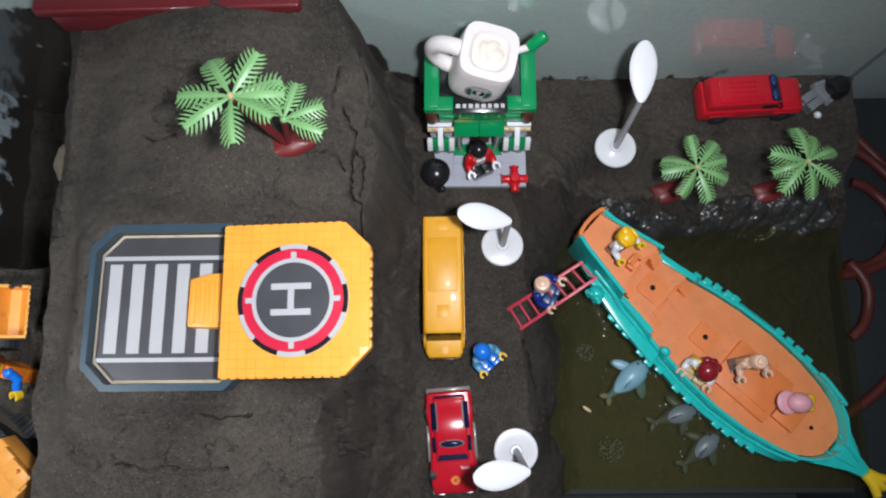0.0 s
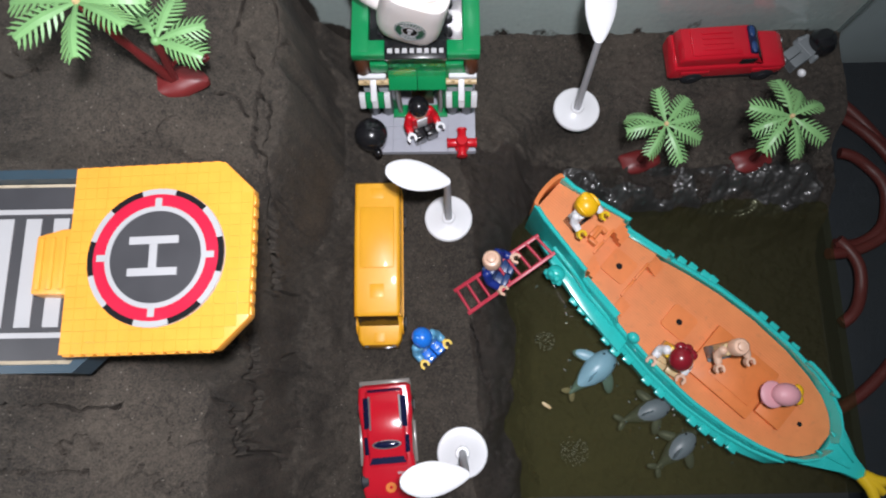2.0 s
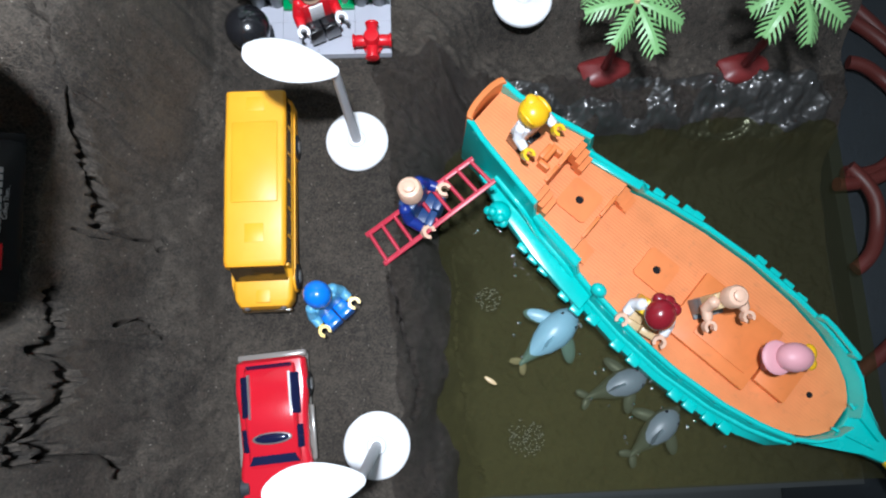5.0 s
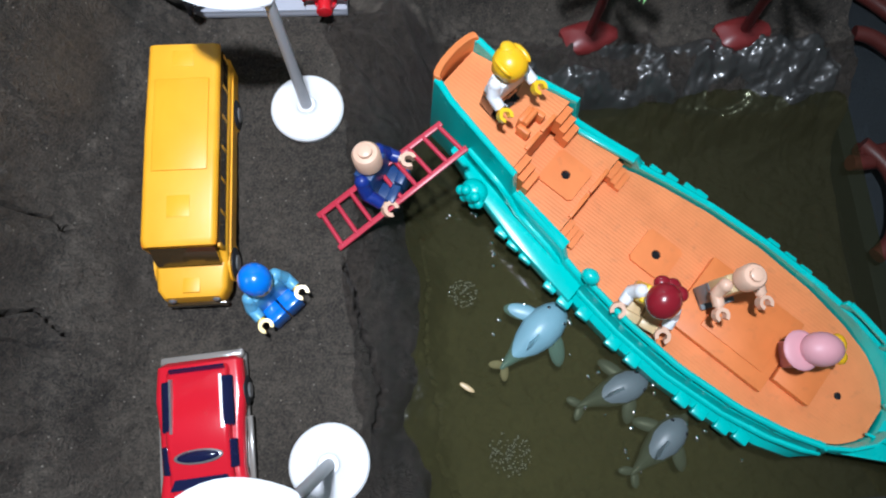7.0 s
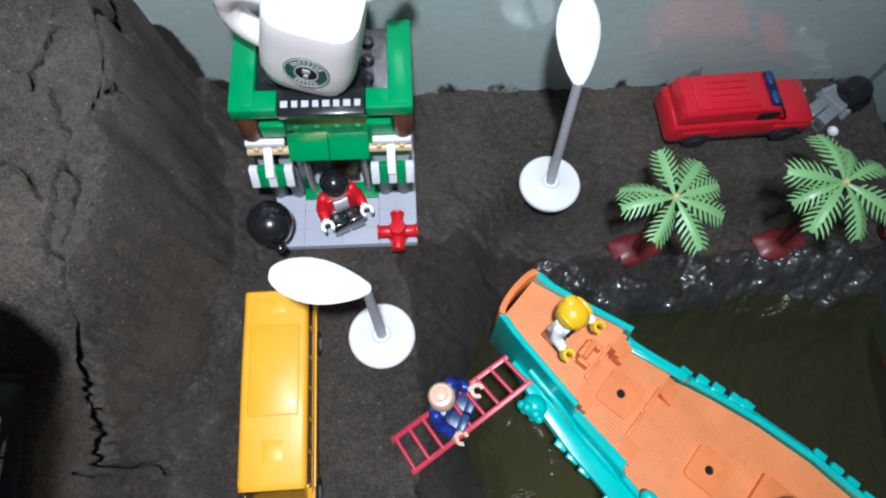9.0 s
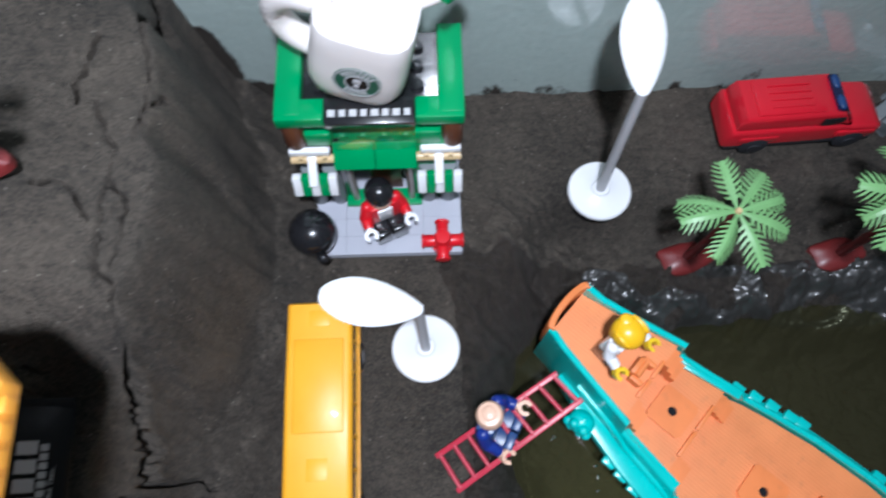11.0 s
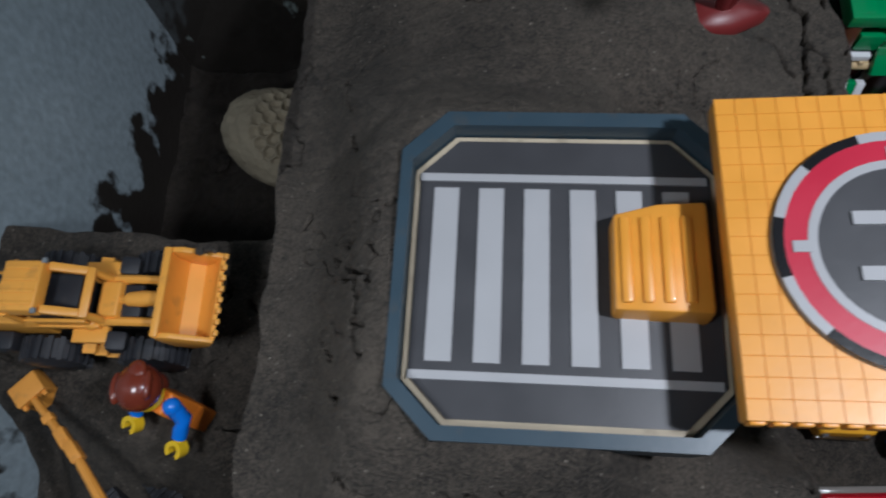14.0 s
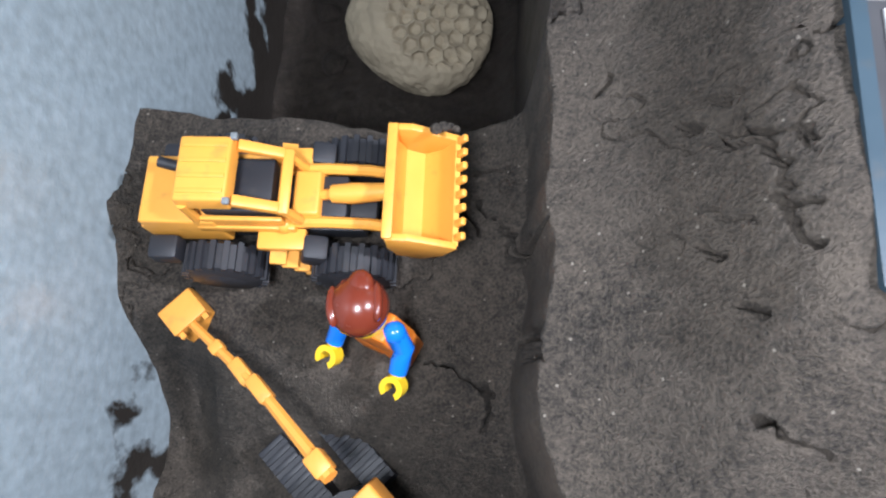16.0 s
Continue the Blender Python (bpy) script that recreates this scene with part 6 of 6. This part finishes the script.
# ---- the pit: loader, digger, nest ----
def loader():
    t = thing("wheel_loader", pose(-0.2575, 0.0412, gz(-0.2585, 0.0398) - 0.0005, 0, 0, 1.5), "yellow-orange toy wheel loader with a toothed bucket and black tyres", "toy loader")
    part("chassis", box((-0.008, 0, 0.0125), (0.05, 0.012, 0.006), bev=0.0006), RUBBER, t, "dark grey chassis")
    part("engine_cover", [taper((-0.0255, -0.0002, 0.0215), (0.02, 0.0178, 0.0125), (0.92, 0.95), bev=0.0007), box((-0.0352, 0, 0.0185), (0.002, 0.0168, 0.009), bev=0.0004)], LOADER, t)
    part("exhaust", [rod((-0.0232, 0.0035, 0.027), (-0.0232, 0.0035, 0.031), 0.0013), rod((-0.0232, 0.0035, 0.031), (-0.0292, 0.0045, 0.0325), 0.0013)], RUBBER, t)
    cab = part("cab", taper((-0.0152, 0.0, 0.0378), (0.0125, 0.0165, 0.0045), (0.94, 0.92), bev=0.0006), LOADER, t)
    for sd in (-1, 1):
        part("side_beam", box((-0.0042, sd * 0.0066, 0.0352), (0.0105, 0.0026, 0.0022), (0, 26, 0), bev=0.0005), LOADER, cab)
        part("side_panel", box((-0.0095, sd * 0.0078, 0.0268), (0.0195, 0.0012, 0.0048), bev=0.0004), LOADER, cab)
    part("front_beam", box((0.0012, 0, 0.0322), (0.0026, 0.0158, 0.0022), (0, 26, 0), bev=0.0005), LOADER, cab)
    for i in range(4):
        part("roof_rib", box((-0.0152, -0.0054 + 0.0036 * i, 0.0401), (0.0105, 0.0011, 0.0006), bev=0.0002), LOADER, cab)
    for sd in (-1, 1):
        part("cab_lamp", box((-0.009, sd * 0.0076, 0.0398), (0.0016, 0.0016, 0.0012), bev=0.0003), DULLGREY, cab)
    for s in (-1, 1):
        part("cab_post", rod((0.0012, s * 0.0068, 0.0322), (0.0042, s * 0.0066, 0.0225), 0.0012, seg=8), LOADER, cab)
        part("cab_post", rod((-0.0198, s * 0.0075, 0.0375), (-0.0205, s * 0.0075, 0.0225), 0.0013, seg=8), LOADER, cab)
        part("cab_sill", box((-0.0095, s * 0.0082, 0.0235), (0.0235, 0.0016, 0.003), bev=0.0004), LOADER, cab)
        part("steps", [box((-0.003 + 0.0022 * k, s * 0.0128, 0.0185 - 0.0032 * k), (0.0038, 0.006, 0.0012), (0, 12, 0)) for k in range(4)] + [box((-0.0015, s * 0.0105, 0.0215), (0.0115, 0.0052, 0.0022), bev=0.0004)], LOADER, t)
        part("fender", box((0.0058, s * 0.0122, 0.0188), (0.0062, 0.0062, 0.0072), (0, 18, 0), bev=0.0012), RUBBER, t, "dark grey mudguard")
        part("fender", box((-0.0315, s * 0.0122, 0.0172), (0.0075, 0.0062, 0.0062), bev=0.0012), RUBBER, t)
        for x in (-0.0188, 0.0142):
            wheel(t, x, s * 0.0142, 0.0098, 0.0085, s, 20, RUBBER)
        arm = part("lift_arm", tube([(-0.001, s * 0.0068, 0.0235), (0.009, s * 0.0068, 0.0242), (0.019, s * 0.0068, 0.0235), (0.0245, s * 0.0068, 0.0215)], 0.0014, 8), LOADER, t)
        part("arm_pin", ball((-0.0005, s * 0.0075, 0.0238), 0.0021), LOADER, arm)
        part("hub_cap", rod((0.0142, s * 0.0184, 0.0098), (0.0142, s * 0.0189, 0.0098), 0.003, seg=10), STRIPE, t)
    part("seat", [box((-0.0105, 0, 0.0262), (0.0165, 0.0135, 0.0085), bev=0.0008), box((-0.0175, 0, 0.031), (0.003, 0.0115, 0.009), bev=0.0008)], RUBBER, cab, "dark grey cab seat")
    part("bonnet", [taper((0.0045, 0, 0.0235), (0.0078, 0.0135, 0.0055), (0.8, 0.8), bev=0.0006)], LOADER, t)
    part("hinge_block", box((0.0102, 0, 0.0205), (0.0075, 0.0106, 0.0068), bev=0.0008), RUBBER, t, "dark grey hinge between the arms")
    part("linkage", [box((0.0118, 0, 0.0175), (0.0175, 0.0085, 0.004), bev=0.0006)], RUBBER, t)
    part("tilt_arm", [tube([(0.006, 0, 0.0238), (0.0105, 0, 0.0252)], 0.0013, 8), tube([(0.0105, 0, 0.0252), (0.0155, 0, 0.0258), (0.0245, 0, 0.0275)], [0.0022, 0.0026, 0.002], 10), rod((0.006, -0.0022, 0.0236), (0.006, 0.0022, 0.0236), 0.0015)], LOADER, t)
    b0, b1, hy = 0.0258, 0.0402, 0.0132
    outer = [(b0 - 0.001, 0.0345), (b0 - 0.0012, 0.0285), (b0 + 0.0005, 0.0225), (b0 + 0.006, 0.0195), (b1 - 0.003, 0.0225), (b1 + 0.0006, 0.0285)]
    inner = [(b1 - 0.0006, 0.0288), (b1 - 0.0042, 0.0238), (b0 + 0.006, 0.0213), (b0 + 0.0018, 0.0238), (b0 + 0.0004, 0.0288), (b0 + 0.0006, 0.0345)]
    bucket = part("bucket", loft([[(x, y, z) for x, z in outer + inner] for y in (-hy, hy)]), LOADER, t)
    cheek = [(b0 - 0.0008, 0.0345), (b0 - 0.001, 0.0285), (b0 + 0.0006, 0.0226), (b0 + 0.006, 0.0197), (b1 - 0.003, 0.0226), (b1 + 0.0004, 0.0285), (b1 - 0.004, 0.031), (b0 + 0.004, 0.0345)]
    for s in (-1, 1):
        bm = prism(cheek, -0.0008, 0.0008, 0.0002)
        bmesh.ops.transform(bm, matrix=pose(0, s * hy, 0, 90, 0, 0), verts=bm.verts)
        part("bucket_side", bm, LOADER, bucket)
    part("bucket_rim", box((b0 - 0.0003, 0, 0.0347), (0.0024, 2 * hy + 0.0012, 0.0016), bev=0.0005), LOADER, bucket)
    for i in range(8):
        part("tooth", box((b1 + 0.001, -hy + 0.0018 + 0.0034 * i, 0.0296), (0.003, 0.0017, 0.0013), (0, -55, 0), bev=0.0003), LOADER, bucket)
    clod = build("soil_clod", [ball((0.0015 * k, 0.0012 * math.sin(k), 0.0006 * math.cos(2 * k)), 0.0016 - 0.0002 * k, (1, 0.9, 0.7), (20 * k, 0, 0), 8, 6) for k in range(4)], SOIL)
    clod.matrix_basis = Matrix.Translation((-0.2225, 0.0545, gz(-0.2585, 0.0432) + 0.0325))
    tagged(clod, "small clod of dark soil on the bucket's corner", "soil clod")


def digger():
    zc = gz(-0.245, -0.0275)
    base = Vector((-0.2455, -0.0275, zc))
    t = thing("excavator", pose(*base, 0, 0, 137), "orange toy excavator with a long boom and black tracks", "toy excavator")
    # its front is +x in its own frame
    for s in (-1, 1):
        tr = part("track", loft([[(x + 0.009, s * 0.0082 + w, z) for x, z in ((-0.016, 0.004), (-0.0145, 0.001), (0.0145, 0.001), (0.016, 0.004), (0.016, 0.0095), (0.0145, 0.0125), (-0.0145, 0.0125), (-0.016, 0.0095))] for w in (-0.0042, 0.0042)]), RUBBER, t, "black ribbed track")
        for i in range(10):
            part("track_rib", box((-0.0055 + 0.0032 * i, s * 0.0082, 0.0128), (0.0016, 0.0084, 0.0011), bev=0.0002), RUBBER, tr)
    top = 0.072 - zc
    part("turntable", rod((-0.009, 0, 0.008), (-0.009, 0, top - 0.01), 0.008), RUBBER, t)
    part("body", [taper((-0.02, 0.0, top - 0.0065), (0.031, 0.023, 0.012), (0.95, 0.94), bev=0.0008), box((-0.027, -0.006, top + 0.001), (0.015, 0.0095, 0.005), bev=0.0006), box((-0.016, -0.0065, top + 0.0002), (0.009, 0.0085, 0.0035), bev=0.0005), box((-0.0325, 0.003, top - 0.001), (0.006, 0.018, 0.006), bev=0.0008)], DIGGER, t)
    cab = part("cab", taper((-0.0115, 0.0066, top + 0.0035), (0.0125, 0.0085, 0.0085), (0.86, 0.9), bev=0.0006), DIGGER, t)
    part("cab_window", box((-0.0055, 0.0066, top + 0.0035), (0.0012, 0.0062, 0.0052), (0, -12, 0)), RUBBER, cab)
    part("exhaust", rod((-0.027, -0.0085, top + 0.003), (-0.027, -0.0085, top + 0.0062), 0.0012), DIGGER, t)

    def own(p):
        return pose(0, 0, 0, 0, 0, -137) @ (Vector(p) - base)
    a, b, c = own((-0.2445, -0.0205, 0.0745)), own((-0.2633, -0.0039, 0.0681)), own((-0.2862, 0.0122, 0.0605))
    part("boom", [tube([a + (a - b) * 0.12, a, a.lerp(b, 0.5), b], [0.002, 0.0018, 0.0016, 0.0014], 8), box(b, (0.0075, 0.0036, 0.0036), (0, 8, 0), bev=0.0005), box(a.lerp(b, 0.04), (0.006, 0.0048, 0.0048), (0, 8, 0), bev=0.0008)], DIGGER, t)
    part("dipper_arm", [tube([b, b.lerp(c, 0.4), c], [0.0016, 0.0014, 0.0012], 8), box(b.lerp(c, 0.25), (0.0075, 0.0036, 0.003), (0, 8, 0), bev=0.0005), box(b.lerp(c, 0.62), (0.003, 0.0036, 0.003), (0, 8, 0), bev=0.0005)], DIGGER, t)
    sp = [(0.0, 0.0016), (0.0085, 0.001), (0.0105, -0.004), (0.0075, -0.0085), (0.0, -0.0105), (0.0012, -0.006)]
    bm = prism(sp, -0.0052, 0.0052, 0.0005)
    bmesh.ops.transform(bm, matrix=Matrix.Translation(c) @ pose(0, 0, 0, 90, 0, 0), verts=bm.verts)
    bk = part("bucket", bm, DIGGER, t)
    for s in (-1, 1):
        part("tooth", box(c + Vector((-0.0002, s * 0.0038, -0.0005)), (0.0022, 0.0014, 0.0012)), DIGGER, bk)


def nest():
    n_u, n_v = 220, 130
    bm = bmesh.new()
    grid = []
    rng = random.Random(3)
    cells = []
    for i in range(9):
        for j in range(9):
            cells.append(((i + 0.5 * (j % 2) - 4.2) * 0.0064 + rng.uniform(-0.0006, 0.0006), (j - 4) * 0.0055 + rng.uniform(-0.0006, 0.0006)))
    cx, cy = np.array([c[0] for c in cells]), np.array([c[1] for c in cells])
    for j in range(n_v + 1):
        row = []
        ph = math.pi * j / n_v
        for i in range(n_u):
            th = 2 * math.pi * i / n_u
            d = Vector((math.sin(ph) * math.cos(th), math.sin(ph) * math.sin(th), math.cos(ph)))
            egg = 1 + 0.1 * math.cos(2 * th + 0.6) + 0.05 * math.sin(3 * th)
            p = Vector((d.x * 0.0287 * egg, d.y * 0.029 * egg, d.z * 0.02))
            dist = np.sort(np.hypot(cx - (p.x - 0.006), cy - p.y))
            pit = min(max((dist[1] - dist[0] - 0.0003) / 0.0021, 0), 1)
            pit = pit * pit * (3 - 2 * pit)
            inside = 1 - ((p.x - 0.007) / 0.0235) ** 2 - (p.y / 0.0225) ** 2
            fade = min(max(inside / 0.18, 0), 1) * min(max((d.z - 0.05) / 0.3, 0), 1)
            p = p - d * 0.0024 * pit * fade + d * 0.0009 * noise.noise(p * 160) + d * 0.0006 * noise.noise(p * 420)
            row.append(bm.verts.new(p))
        grid.append(row)
    for j in range(n_v):
        for i in range(n_u):
            k = (i + 1) % n_u
            bm.faces.new((grid[j][i], grid[j + 1][i], grid[j + 1][k], grid[j][k]))
    bmesh.ops.remove_doubles(bm, verts=bm.verts, dist=1e-6)
    ob = build("coral_stone", bm, NESTM)
    ob.matrix_basis = pose(-0.2425, 0.156, gz(-0.2425, 0.156) + 0.018, 16, 6, 14)
    tagged(ob, "rounded grey coral stone with honeycomb pits in the hole", "coral stone")
    for i, (x, y, r) in enumerate(((-0.275, 0.168, 0.007), (-0.284, 0.15, 0.006), (-0.268, 0.183, 0.006), (-0.29, 0.178, 0.005))):
        c = bmesh.new()
        bmesh.ops.create_icosphere(c, subdivisions=3, radius=r)
        for v in c.verts:
            v.co *= 1 + 0.35 * noise.noise(v.co * 160 + Vector((i, 0, 0)))
            v.co.z *= 0.6
        s = build("mud_lump", c, MUD)
        s.location = (x, y, gz(x, y) + 0.002)
        tagged(s, "wet black lump of mud in the hole", "mud lump", "mud lumps")


loader()
digger()
nest()


# ---- beyond: a dark red box behind the plateau, hoses outside the glass ----
rb = thing("storage_box", pose(-0.139, 0.1995, 0.1045), "dark red glossy box lying against the back panel", "box")
part("lid", box((0, 0, 0.0185), (0.14, 0.0135, 0.007), bev=0.002, seg=3), DARKRED, rb)
part("body", box((0, 0, 0.0078), (0.128, 0.012, 0.0156), bev=0.0015), DARKRED, rb)


def hose(cx, cy, r, a0, a1, z):
    pts = [(cx + r * math.cos(radians(a)), cy + r * math.sin(radians(a)), z + 0.0008 * math.sin(a * 0.11)) for a in np.linspace(a0, a1, 40)]
    ob = build("hose_loop", tube(pts, 0.0037, 12), HOSE)
    return tagged(ob, "red-brown plastic hose loop on the dark floor outside", "hose", "hose loops")


for k, (cx, cy, r, a0, a1) in enumerate(((0.2199, 0.0946, 0.1294, 51.5, -65.0), (0.2783, 0.1162, 0.0646, 67.6, -7.3), (0.2972, 0.1154, 0.0319, 80.3, -103.7), (0.2864, 0.138, 0.0604, -19.6, -92.7), (0.2674, 0.0618, 0.0342, 46.5, -59.2))):
    hose(cx, cy, r, a0, a1, -0.0512 + 0.002 * k)
